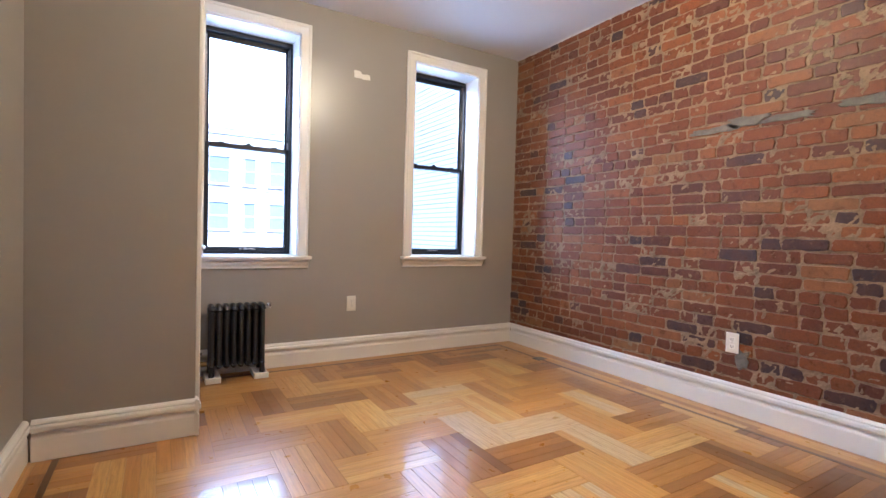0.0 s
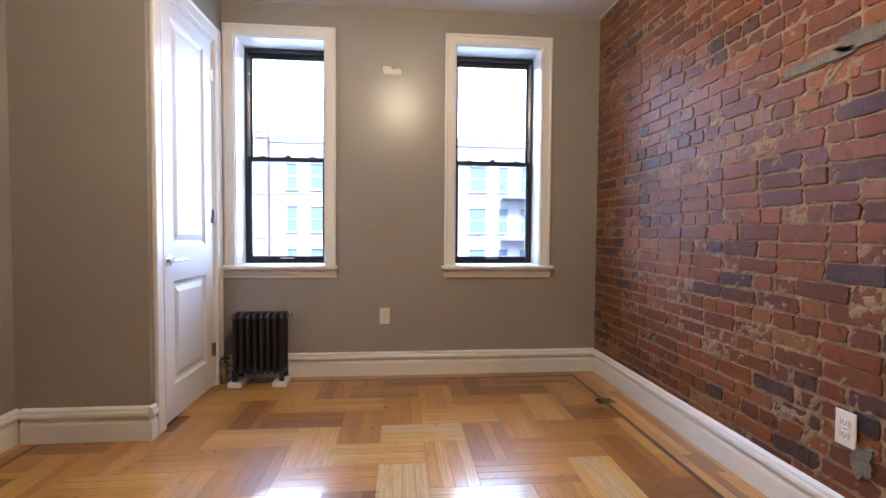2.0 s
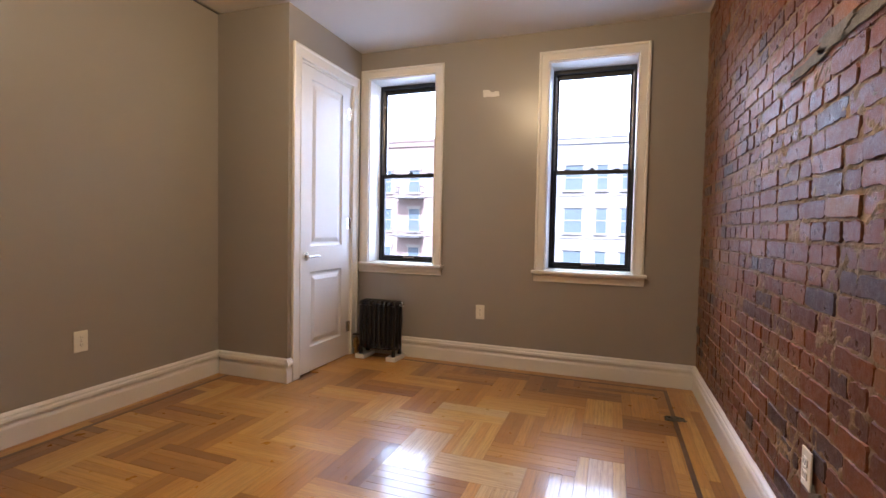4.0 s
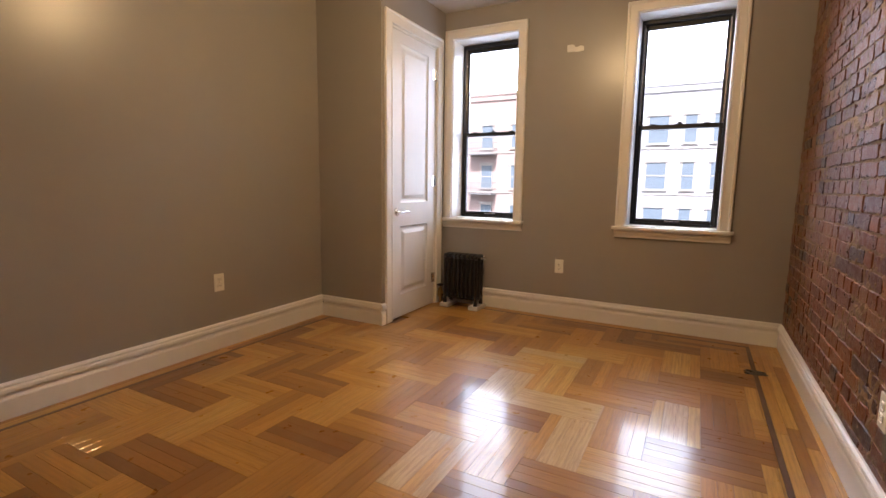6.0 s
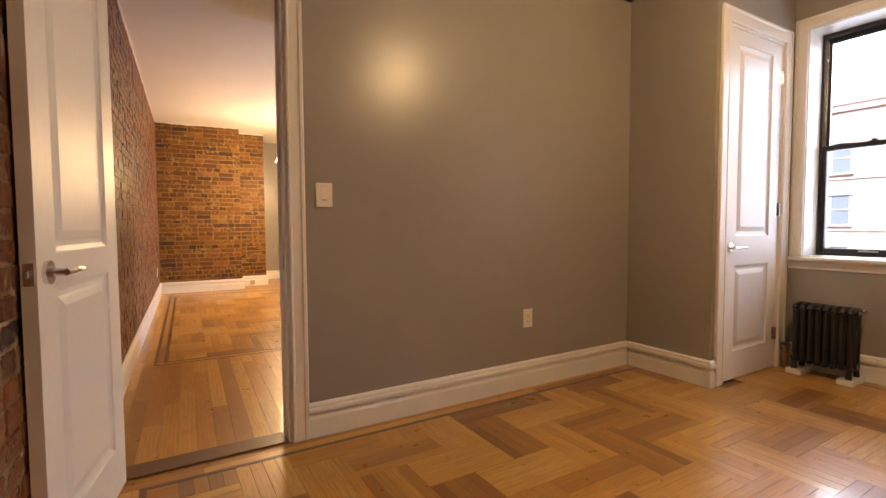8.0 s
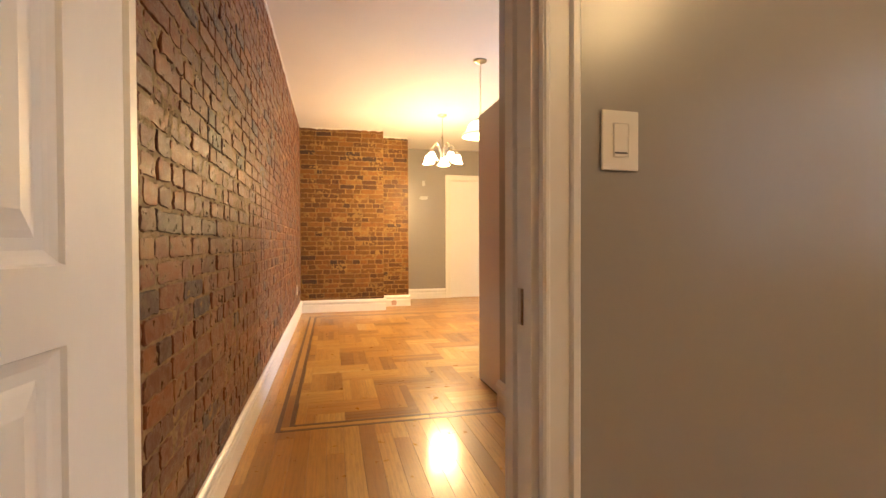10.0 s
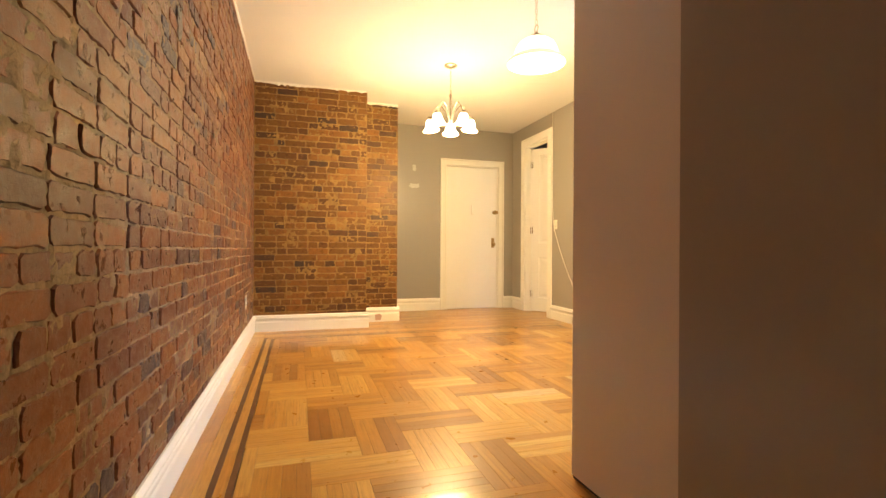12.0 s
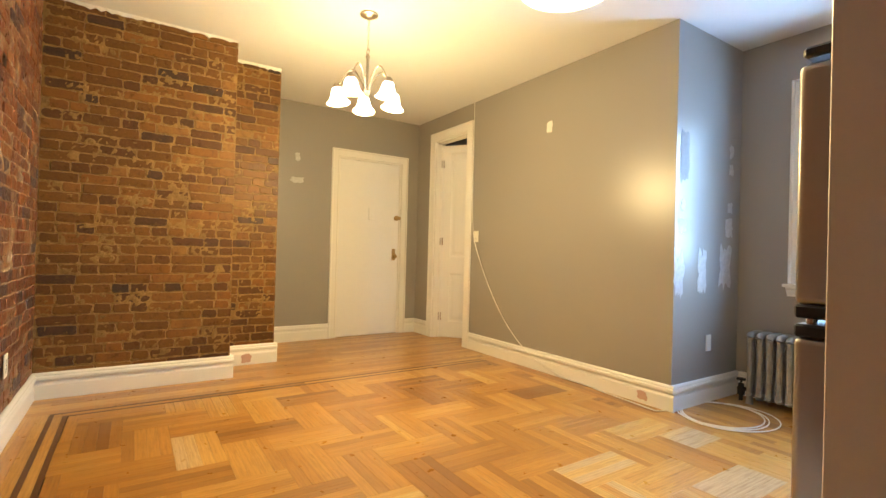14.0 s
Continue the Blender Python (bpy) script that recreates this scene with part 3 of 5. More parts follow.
box(bm, EW - 0.042, EW + 0.012, -0.038, -0.004, 1.40, 1.44, bevel=0.004)
part("deadbolt", bm, BRASS, entry, "aged brass deadbolt", smooth=True)
bm = box(bmesh.new(), EW - 0.085, EW - 0.038, -0.006, 0, 0.90, 1.04, bevel=0.003)
cyl(bm, (EW - 0.060, 0, 0.95), (EW - 0.060, -0.03, 0.95), 0.010, 12)
lathe(bm, [(0.002, 0), (0.022, 0.004), (0.028, 0.016), (0.022, 0.030), (0.002, 0.036)], 18, Matrix.Translation((EW - 0.060, -0.026, 0.95)) @ Matrix.Rotation(radians(90), 4, "X"))
part("door_knob", bm, BRASS, entry, "aged brass knob and plate", smooth=True)
part("viewer_cover", boxes((0.37, 0.382, -0.010, 0, 1.38, 1.52), (0.382, 0.45, -0.010, 0, 1.38, 1.395), bevel=0.002), WHITE_DOOR, entry)
for z in (0.32, 1.86):
    bm = cyl(bmesh.new(), (-0.006, -0.006, z - 0.06), (-0.006, -0.006, z + 0.06), 0.009, 12)
    part("hinge", bm, WHITE_TRIM, entry, "painted-over hinge", smooth=True)
part("threshold", boxes((-0.018, EW + 0.018, -0.004, 0.10, 0.0015, 0.007)), BRONZE, entry, "worn metal threshold")

MR = SKEW @ wall_frame(0, YL, 0)
door_frame("door_frame_4", MR, DOOR_R[0], DOOR_R[1], DOOR_R[2], 0.12, "cream moulded casing round the back room doorway", 0.10)
panel_door("door_4", SKEW @ Matrix.Translation((DOOR_R[0] + 0.022, YL + 0.075, 0)) @ Matrix.Rotation(radians(36), 4, "Z"), 0.60, 2.29, "half-open white two-panel door of the back room", 0.9, lever=-1)
MT = SKEW @ wall_frame(0, YH, 0)
door_frame("door_frame_5", MT, DOOR_T[0], DOOR_T[1], DOOR_T[2], 0.11, "white moulded casing round the bathroom doorway", 0.095)
part("strike_plate", boxes((DOOR_T[0] + 0.0165, DOOR_T[0] + 0.0180, 0.025, 0.060, 0.86, 0.93)), CHROME, bpy.data.objects["door_frame_5"], "nickel strike plate", None)

# ---------------------------------------------------------------- wall plates and patches


def outlet(m, label="ivory duplex outlet on the wall"):
    root = thing("wall_outlet", m, label, "outlet", "wall outlets")
    part("plate", box(bmesh.new(), -0.036, 0.036, -0.006, 0.0, -0.058, 0.058, bevel=0.003, seg=2), PLATE, root)
    for z in (-0.020, 0.020):
        bm = box(bmesh.new(), -0.016, 0.016, -0.0085, -0.0055, z - 0.014, z + 0.014, bevel=0.004)
        sk = part("socket", bm, PLATE, root)
        part("slots", boxes((-0.007, -0.005, -0.0090, -0.0084, z - 0.002, z + 0.008), (0.005, 0.007, -0.0090, -0.0084, z - 0.002, z + 0.006), (-0.002, 0.002, -0.0090, -0.0084, z - 0.010, z - 0.006)), SLOT, sk)
    bm = cyl(bmesh.new(), (0, -0.005, 0), (0, -0.0075, 0), 0.003, 8)
    part("screw", bm, CHROME, root)
    return root


def light_switch(m, w, label):
    root = thing("light_switch", m, label, "light switch", "light switches")
    part("plate", box(bmesh.new(), -w / 2, w / 2, -0.006, 0.0, -0.058, 0.058, bevel=0.003, seg=2), PLATE, root)
    bm = box(bmesh.new(), -0.017, 0.017, -0.0075, -0.0055, -0.033, 0.033, bevel=0.002)
    rk = part("rocker", bm, PLATE, root)
    part("rocker_edge", boxes((-0.014, 0.014, -0.0082, -0.0074, -0.026, -0.023)), SLOT, rk)
    return root


outlet(WN @ Matrix.Translation((1.522, 0, 0.433)))
outlet(wall_frame(XW, 0, 90) @ Matrix.Translation((1.512, 0, 0.444)))
outlet(wall_frame(XE - 0.006, 0, -90) @ Matrix.Translation((-1.437, 0, 0.405)), "white duplex outlet set into the brick wall")
light_switch(wall_frame(XW, 0, 90) @ Matrix.Translation((0.216, 0, 1.185)), 0.082, "ivory rocker light switch beside the bedroom doorway")
light_switch(MR @ Matrix.Translation((-6.10, 0, 1.19)), 0.075, "ivory light switch beside the back room doorway")
outlet(SKEW @ wall_frame(-5.27, YB + 0.008, 180) @ Matrix.Translation((0, 0, 0.405)), "white duplex outlet set into the brick wall")
tagged(part("wall_plate", box(bmesh.new(), -0.036, 0.036, -0.006, 0, -0.058, 0.058, bevel=0.003), PLATE, None, "", SKEW @ wall_frame(XA, 0, 90) @ Matrix.Translation((3.22, 0, 0.419))), "blank ivory plate on the alcove wall", "wall plate")


def blob(w, h, seed, thick=0.002, rag=0.22, n=30):
    """An irregular flat dab centred on the origin, in the wall's frame."""
    bm = bmesh.new()
    ring = []
    for i in range(n):
        a = 2 * math.pi * i / n
        c, s = math.cos(a), math.sin(a)
        k = 1 / max(abs(c), abs(s)) ** 0.75
        r = k * (1 + rag * (noise.noise((c * 1.7 + seed * 3.1, s * 1.7, seed)) + 0.5 * noise.noise((c * 5 + seed, s * 5, 3.3))))
        ring.append((w / 2 * c * r, h / 2 * s * r))
    f = [bm.verts.new((x, -thick, z)) for x, z in ring]
    g = [bm.verts.new((x * 1.04, -0.0003, z * 1.04)) for x, z in ring]
    bm.faces.new(f)
    for i in range(n):
        bm.faces.new((f[i], f[(i + 1) % n], g[(i + 1) % n], g[i]))
    return bm


def dab(m, u, z, w, h, seed, label="dab of white plaster on the grey wall", mat=None, thick=0.002, rag=0.3):
    return tagged(part("plaster_patch", blob(w, h, seed, thick, rag), mat or PATCH, None, "", m @ Matrix.Translation((u, 0, z))), label, "plaster patch", "plaster patches")


dab(WN, 1.535, 2.190, 0.062, 0.050, 1)
dab(WN, 1.600, 2.180, 0.075, 0.040, 2)
dab(MR, -5.09, 2.134, 0.065, 0.095, 3)
dab(ME, 1.243, 2.02, 0.05, 0.10, 4, "faint dab of plaster beside the entry door", SKIM, rag=0.5)
dab(ME, 1.249, 1.766, 0.13, 0.06, 5, "faint dab of plaster beside the entry door", SKIM, rag=0.5)
MA = SKEW @ wall_frame(XA, 0, 90)
GREY_SCAR = material("bare_grey_plaster", (0.26, 0.26, 0.27), 0.7, vary=0.15, scale=20, bump=0.4)
dab(MA, 2.87, 1.72, 0.11, 0.34, 6, "scraped patch of bare plaster on the alcove wall", GREY_SCAR)
for i, (u, z, w, h) in enumerate(((2.86, 1.38, 0.05, 0.07), (2.86, 1.24, 0.09, 0.09), (2.83, 0.90, 0.12, 0.27), (3.12, 0.93, 0.12, 0.28), (3.43, 0.97, 0.16, 0.27), (3.50, 1.82, 0.06, 0.09), (3.50, 1.69, 0.06, 0.08), (3.49, 1.40, 0.07, 0.07), (3.48, 1.25, 0.10, 0.13))):
    dab(MA, u, z, w, h, 7 + i, mat=SKIM, rag=0.55)
PINK = material("pinkish_stain", (0.52, 0.34, 0.27), 0.5, vary=0.1, bump=0)
dab(MR @ Matrix.Translation((0, -0.020, 0)), -4.13, 0.058, 0.075, 0.06, 31, "pinkish stain on the baseboard", PINK, 0.001)
dab(SKEW @ wall_frame(-6.50, 0, 90) @ Matrix.Translation((0, -0.020, 0)), 0.60, 0.06, 0.075, 0.07, 32, "pinkish stain on the baseboard", PINK, 0.001)

# ---------------------------------------------------------------- radiators


def radiator(m, sections, pitch, height, depth, mat, label, blocks, z0):
    """Cast-iron column radiator: local x along the wall, standing on the floor."""
    root = thing("radiator", m, label, "radiator")
    r = pitch * 0.33
    for i in range(sections):
        x = pitch * (i + 0.5)
        bm = bmesh.new()
        for y in (-depth / 2 + r, 0, depth / 2 - r):
            cyl(bm, (x, y, z0 + 0.07), (x, y, height - 0.04), r, 10)
        for z in (z0 + 0.075, height - 0.035):
            tube(bm, [(x, -depth / 2 + r * 0.4, z), (x, -depth / 2 + r, z + (0.018 if z > 0.2 else -0.012)), (x, 0, z + (0.024 if z > 0.2 else -0.016)), (x, depth / 2 - r, z + (0.018 if z > 0.2 else -0.012)), (x, depth / 2 - r * 0.4, z)], r * 1.15, 10)
            cyl(bm, (x - pitch * 0.51, 0, z), (x + pitch * 0.51, 0, z), 0.021, 12)
        if i in (0, sections - 1):
            for y in (-depth / 2 + r, depth / 2 - r):
                cyl(bm, (x, y, z0), (x, y, z0 + 0.08), r * 1.25, 10, r * 0.9)
        part("section", bm, mat, root, smooth=True)
    if blocks:
        for x in (pitch * 0.7, pitch * (sections - 0.7)):
            part("foot_block", boxes((x - 0.045, x + 0.045, -depth / 2 - 0.02, depth / 2 + 0.02, 0.001, z0), bevel=0.003), WHITE_TRIM, root, "white painted wooden block")
    bm = tube(bmesh.new(), [(-0.002, 0, z0 + 0.075), (-0.03, 0, z0 + 0.075), (-0.055, 0, z0 + 0.07)], 0.016, 10)
    lathe(bm, [(0.002, 0), (0.024, 0.002), (0.026, 0.05), (0.018, 0.065), (0.020, 0.08), (0.008, 0.085), (0.007, 0.105), (0.002, 0.106)], 14, Matrix.Translation((-0.06, 0, z0 + 0.03)))
    cyl(bm, (-0.06, 0, 0.0015), (-0.06, 0, z0 + 0.04), 0.014, 10)
    vlv = part("valve", bm, BRASS if mat == IRON else IRON, root, "old valve with supply pipe", smooth=True)
    part("valve_wheel", lathe(bmesh.new(), [(0.004, 0.0), (0.030, 0.002), (0.033, 0.008), (0.028, 0.014), (0.004, 0.012)], 16, Matrix.Translation((-0.06, 0, z0 + 0.134))), IRON, vlv, smooth=True)
    xe = pitch * sections
    bm = cyl(bmesh.new(), (xe - 0.002, 0, height - 0.03), (xe + 0.02, 0, height - 0.03), 0.007, 10)
    lathe(bm, [(0.002, -0.016), (0.014, -0.014), (0.014, 0.014), (0.009, 0.022), (0.002, 0.023)], 14, Matrix.Translation((xe + 0.026, 0, height - 0.024)))
    part("air_vent", bm, CHROME, root, "nickel air vent", smooth=True)
    return root


radiator(Matrix.Translation((0.515, 3.325, 0)), 8, 0.0435, 0.49, 0.15, IRON, "small black cast-iron radiator on white wooden blocks", True, 0.036)
radiator(SKEW @ Matrix.Translation((-3.76, 3.48, 0)), 10, 0.060, 0.51, 0.19, SILVER_IRON, "silver painted cast-iron radiator under the kitchen window", False, 0.012)

# ---------------------------------------------------------------- lamps


def chain(bm, x, y, z0, z1, r=0.010):
    n = max(2, round((z1 - z0) / (r * 2.6)))
    for i in range(n):
        z = z0 + (z1 - z0) * (i + 0.5) / n
        a = 0 if i % 2 else math.pi / 2
        pts = [(x + 0.6 * r * math.cos(k) * math.cos(a), y + 0.6 * r * math.cos(k) * math.sin(a), z + 1.5 * r * math.sin(k)) for k in [2 * math.pi * j / 10 for j in range(11)]]
        tube(bm, pts, 0.0016, 5)
    return bm


BELL = ((0.022, 0.105), (0.034, 0.100), (0.042, 0.080), (0.047, 0.055), (0.056, 0.030), (0.068, 0.012), (0.080, 0.0), (0.077, 0.001), (0.064, 0.014), (0.052, 0.032), (0.043, 0.056), (0.038, 0.080), (0.022, 0.098))


def chandelier(m):
    up = Matrix.Translation((0, 0, 0.075))
    root = thing("chandelier", m, "five-arm nickel chandelier with lit frosted bell shades", "chandelier")
    part("canopy", lathe(bmesh.new(), [(0.062, C - 0.001), (0.060, C - 0.012), (0.035, C - 0.026), (0.010, C - 0.032), (0.0005, C - 0.033)], 28), BRONZE, root, smooth=True)
    part("chain", chain(bmesh.new(), 0, 0, 2.380, C - 0.03, 0.011), BRONZE, root, smooth=True)
    bm = tube(bmesh.new(), [(0.020 * math.cos(a), 0, 2.363 + 0.020 * math.sin(a)) for a in [2 * math.pi * j / 16 for j in range(17)]], 0.003, 6)
    part("ring", bm, BRONZE, root, smooth=True)
    prof = [(0.0005, 2.272), (0.010, 2.268), (0.016, 2.255), (0.010, 2.24), (0.009, 2.06), (0.016, 2.04), (0.026, 2.02), (0.020, 2.0), (0.008, 1.985), (0.0005, 1.975)]
    part("column", lathe(bmesh.new(), prof, 20, up), BRONZE, root, smooth=True)
    for i in range(5):
        a = radians(72 * i + 18)
        c, s = math.cos(a), math.sin(a)
        pts = []
        for k in range(15):
            t = k / 14
            rr = 0.015 + 0.195 * t
            zz = 2.105 + 0.135 * math.sin(math.pi * min(1, t * 1.05)) + 0.01 * t
            if t > 0.86:
                zz = 2.105 + 0.135 * math.sin(math.pi * 0.86 * 1.05) + 0.0086 - (t - 0.86) * 0.12
            pts.append((rr * c, rr * s, zz))
        arm = part("arm", tube(bmesh.new(), pts, 0.006, 8), BRONZE, root, smooth=True)
        ex, ey, ez = pts[-1]
        lean = Matrix.Translation((ex, ey, ez)) @ Matrix.Rotation(radians(8), 4, Vector((-s, c, 0)))
        part("socket_cup", lathe(bmesh.new(), [(0.0005, 0.012), (0.014, 0.010), (0.026, -0.004), (0.027, -0.022), (0.020, -0.023)], 18, lean), BRONZE, arm, smooth=True)
        part("shade", lathe(bmesh.new(), [(r0, z0 - 0.125) for r0, z0 in BELL], 24, lean), SHADE_GLASS, arm, "lit frosted glass bell shade", smooth=True)
    return root


chandelier(SKEW @ Matrix.Translation((-5.12, 1.06, 0)))


def pendant(m):
    root = thing("pendant_lamp", m, "bowl-shaped lit glass pendant lamp on a chain", "pendant lamp")
    part("canopy", lathe(bmesh.new(), [(0.060, C - 0.001), (0.058, C - 0.012), (0.032, C - 0.026), (0.010, C - 0.032), (0.0005, C - 0.033)], 28), BRONZE, root, smooth=True)
    part("chain", chain(bmesh.new(), 0, 0, 2.160, C - 0.03, 0.012), BRONZE, root, smooth=True)
    part("ring", tube(bmesh.new(), [(0.021 * math.cos(a), 0, 2.138 + 0.021 * math.sin(a)) for a in [2 * math.pi * j / 16 for j in range(17)]], 0.003, 6), BRONZE, root, smooth=True)
    part("cap", lathe(bmesh.new(), [(0.0005, 2.094), (0.010, 2.092), (0.014, 2.080), (0.040, 2.070), (0.042, 2.056), (0.030, 2.055)], 22, Matrix.Translation((0, 0, 0.025))), BRONZE, root, smooth=True)
    up = Matrix.Translation((0, 0, 0.025))
    bowl = ((0.035, 2.055), (0.070, 2.047), (0.100, 2.026), (0.117, 1.996), (0.125, 1.966), (0.135, 1.948), (0.131, 1.946), (0.119, 1.966), (0.111, 1.994), (0.094, 2.020), (0.066, 2.041), (0.035, 2.049))
    shade = part("shade", lathe(bmesh.new(), bowl, 40, up), BOWL_GLASS, root, "lit frosted glass bowl shade", smooth=True)
    rim = ((0.1355, 1.9475), (0.141, 1.946), (0.143, 1.940), (0.152, 1.932), (0.158, 1.931), (0.160, 1.924), (0.167, 1.920), (0.168, 1.914), (0.163, 1.911), (0.155, 1.916), (0.140, 1.930), (0.1315, 1.9455))
    part("rim", lathe(bmesh.new(), rim, 40, up), RIM_GLASS, shade, "stepped clear glass rim", smooth=True)
    return root


pendant(SKEW @ Matrix.Translation((-3.28, 0.98, 0)))

flush = thing("ceiling_light", Matrix.Translation((1.63, 1.51, 0)), "round flush ceiling light with a glowing glass bowl", "ceiling light")
part("canopy", lathe(bmesh.new(), [(0.15, C - 0.001), (0.15, C - 0.018), (0.13, C - 0.024), (0.0005, C - 0.025)], 32), BRONZE, flush, smooth=True)
part("shade", lathe(bmesh.new(), [(0.135, C - 0.026), (0.132, C - 0.05), (0.10, C - 0.085), (0.05, C - 0.10), (0.0005, C - 0.104)], 32), SHADE_SOFT, flush, "glowing frosted glass bowl", smooth=True)

# ---------------------------------------------------------------- kitchen corner: partition panel, refrigerator, cable
pan = thing("partition_panel", SKEW, "tall plain grey panel standing at the end of the hall", "panel")
part("panel", box(bmesh.new(), -2.452, -1.853, 0.700, 0.740, 0.012, 1.89, bevel=0.002), FRIDGE_SIDE, pan)
# Dark strip stands in for the shade in the gap under the panel.
part("plinth", boxes((-2.447, -1.856, 0.704, 0.736, 0.0015, 0.012)), SLOT, pan, "dark strip filling the shaded gap at the floor")

fr = thing("refrigerator", SKEW @ Matrix.Translation((-1.862, 0.775, 0)), "stainless steel two-door refrigerator with black sides", "refrigerator")
part("body", box(bmesh.new(), -0.58, 0.0, 0.0, 0.60, 0.035, 1.395, bevel=0.006), BLACK_PLASTIC, fr)
for nm, z0, z1 in (("fridge_door", 0.05, 0.884), ("freezer_door", 0.944, 1.383)):
    d = part(nm, box(bmesh.new(), -0.663, -0.602, 0.002, 0.598, z0, z1, bevel=0.014, seg=3), STEEL, fr, "brushed steel door", smooth=True)
    part("gasket", boxes((-0.6015, -0.581, 0.006, 0.594, z0 + 0.006, z1 - 0.006)), BLACK_PLASTIC, d)
    zc = z0 - 0.0125 if nm == "freezer_door" else z1 + 0.0125
    part("end_cap", box(bmesh.new(), -0.662, -0.583, 0.001, 0.599, zc - 0.012, zc + 0.012, bevel=0.004), BLACK_PLASTIC, d, "black plastic end cap")
    hz = (z0 + 0.06, z0 + 0.34) if nm == "freezer_door" else (z1 - 0.40, z1 - 0.06)
    part("handle", tube(bmesh.new(), [(-0.663, 0.545, hz[0]), (-0.703, 0.545, hz[0] + 0.02), (-0.703, 0.545, hz[1] - 0.02), (-0.663, 0.545, hz[1])], 0.010, 10), STEEL, d, smooth=True)
part("middle_hinge", cyl(bmesh.new(), (-0.640, 0.020, 0.9085), (-0.640, 0.020, 0.9195), 0.009, 12), CHROME, fr, "nickel hinge pin")
part("top_hinge", box(bmesh.new(), -0.66, -0.52, 0.01, 0.07, 1.396, 1.418, bevel=0.006), BLACK_PLASTIC, fr, "black hinge cover")
for x in (-0.60, -0.06):
    for y in (0.05, 0.55):
        part("foot", cyl(bmesh.new(), (x, y, 0.0015), (x, y, 0.036), 0.018, 12), BLACK_PLASTIC, fr)

cable = thing("cable", SKEW, "white cable hanging from the wall and coiled on the floor", "cable")
pts = []
for k in range(25):
    t = k / 24
    pts.append((-6.11 + 1.55 * t, 2.752 - 0.012 * math.sin(math.pi * t), 1.13 * (1 - t) ** 2.7 + 0.006))
for k in range(1, 9):
    t = k / 8
    pts.append((-4.56 + 0.58 * t, 2.735 - 0.055 * t, 0.006))
part("hanging_run", tube(bmesh.new(), pts, 0.0042, 6), CABLE, cable, smooth=True)
pts = [(-6.178, YL - 0.006, C - 0.002), (-6.176, YL - 0.006, 2.0), (-6.172, YL - 0.006, 1.45), (-6.150, YL - 0.008, 1.25), (-6.112, YL - 0.016, 1.137)]
part("wall_run", tube(bmesh.new(), pts, 0.0036, 6), CABLE, cable, smooth=True)
pts = []
for k in range(120):
    a = radians(-150 + k * 8.5)
    g = 1 + 0.06 * math.sin(a * 0.37 + 1)
    pts.append((-3.70 + (0.25 + 0.012 * math.sin(a * 0.7)) * g * math.cos(a) + 0.03 * math.sin(k * 0.05), 2.99 + 0.31 * g * math.sin(a) * 0.92 + 0.02 * math.sin(k * 0.043), 0.006 + 0.0035 * (k / 42)))
pts = [(-3.98, 2.68, 0.006), (-3.96, 2.72, 0.006)] + pts
part("coil", tube(bmesh.new(), pts, 0.0042, 6), CABLE, cable, smooth=True)

# ---------------------------------------------------------------- bathroom
TILE = material("white_wall_tile", (0.80, 0.79, 0.77), 0.16, vary=0.02, bump=0)
GROUT_FLOOR = material("grey_floor_tile", (0.42, 0.41, 0.40), 0.35, vary=0.12, scale=10, bump=0.2)
XBW = -1.67
structure("wall_bath_west", boxes((XBW, XBW + 0.012, YH + 0.11, 2.4, 0, C)), TILE, "white tiled bathroom wall", "wall", SKEW)
structure("wall_bath_north", boxes((XBW, -0.265, 2.4, 2.5, 0, C)), TILE, "white tiled bathroom end wall", "wall", SKEW)
structure("wall_bath_east", boxes((-0.33, -0.265, YH + 0.11, 2.4, 0, C)), TILE, "white tiled bathroom side wall", "wall", SKEW)
van = thing("vanity", SKEW @ Matrix.Translation((XBW + 0.016, 1.40, 0)), "dark espresso vanity cabinet with round nickel knobs", "vanity")
part("body", box(bmesh.new(), 0, 0.42, -0.36, 0.36, 0.08, 0.585, bevel=0.003), ESPRESSO, van)
part("plinth", boxes((0.02, 0.38, -0.34, 0.34, 0.0015, 0.08)), ESPRESSO, van)
part("top", box(bmesh.new(), -0.0, 0.45, -0.38, 0.38, 0.5855, 0.612, bevel=0.006), ESPRESSO, van)
for y0, y1, ky in ((-0.35, -0.004, -0.045), (0.004, 0.35, 0.045)):
    d = part("door", box(bmesh.new(), 0.4205, 0.440, y0, y1, 0.095, 0.50, bevel=0.004), ESPRESSO, van)
    part("knob", lathe(bmesh.new(), [(0.0005, 0.030), (0.014, 0.026), (0.015, 0.018), (0.006, 0.010), (0.006, 0.0)], 16, Matrix.Translation((0.440, ky, 0.47)) @ Matrix.Rotation(radians(90), 4, "Y")), CHROME, d, smooth=True)
basin = thing("wash_basin", SKEW @ Matrix.Translation((XBW + 0.26, 1.40, 0.613)), "white ceramic vessel basin on the vanity", "basin")
bm = lathe(bmesh.new(), [(0.0005, 0.001), (0.15, 0.001), (0.19, 0.03), (0.215, 0.11), (0.218, 0.145), (0.205, 0.147), (0.198, 0.11), (0.17, 0.04), (0.0005, 0.025)], 36)
part("bowl", bm, CERAMIC, basin, smooth=True)
mir = thing("mirror", SKEW @ Matrix.Translation((XBW + 0.014, 1.36, 1.62)), "oval mirror in a brown wooden frame on white tile", "mirror")
OVAL = Matrix.Rotation(radians(90), 4, "Y") @ Matrix.Diagonal((1.5, 1, 1, 1))
part("glass", lathe(bmesh.new(), [(0.0005, 0.006), (0.26, 0.006), (0.26, 0.001)], 40, OVAL), MIRROR, mir)
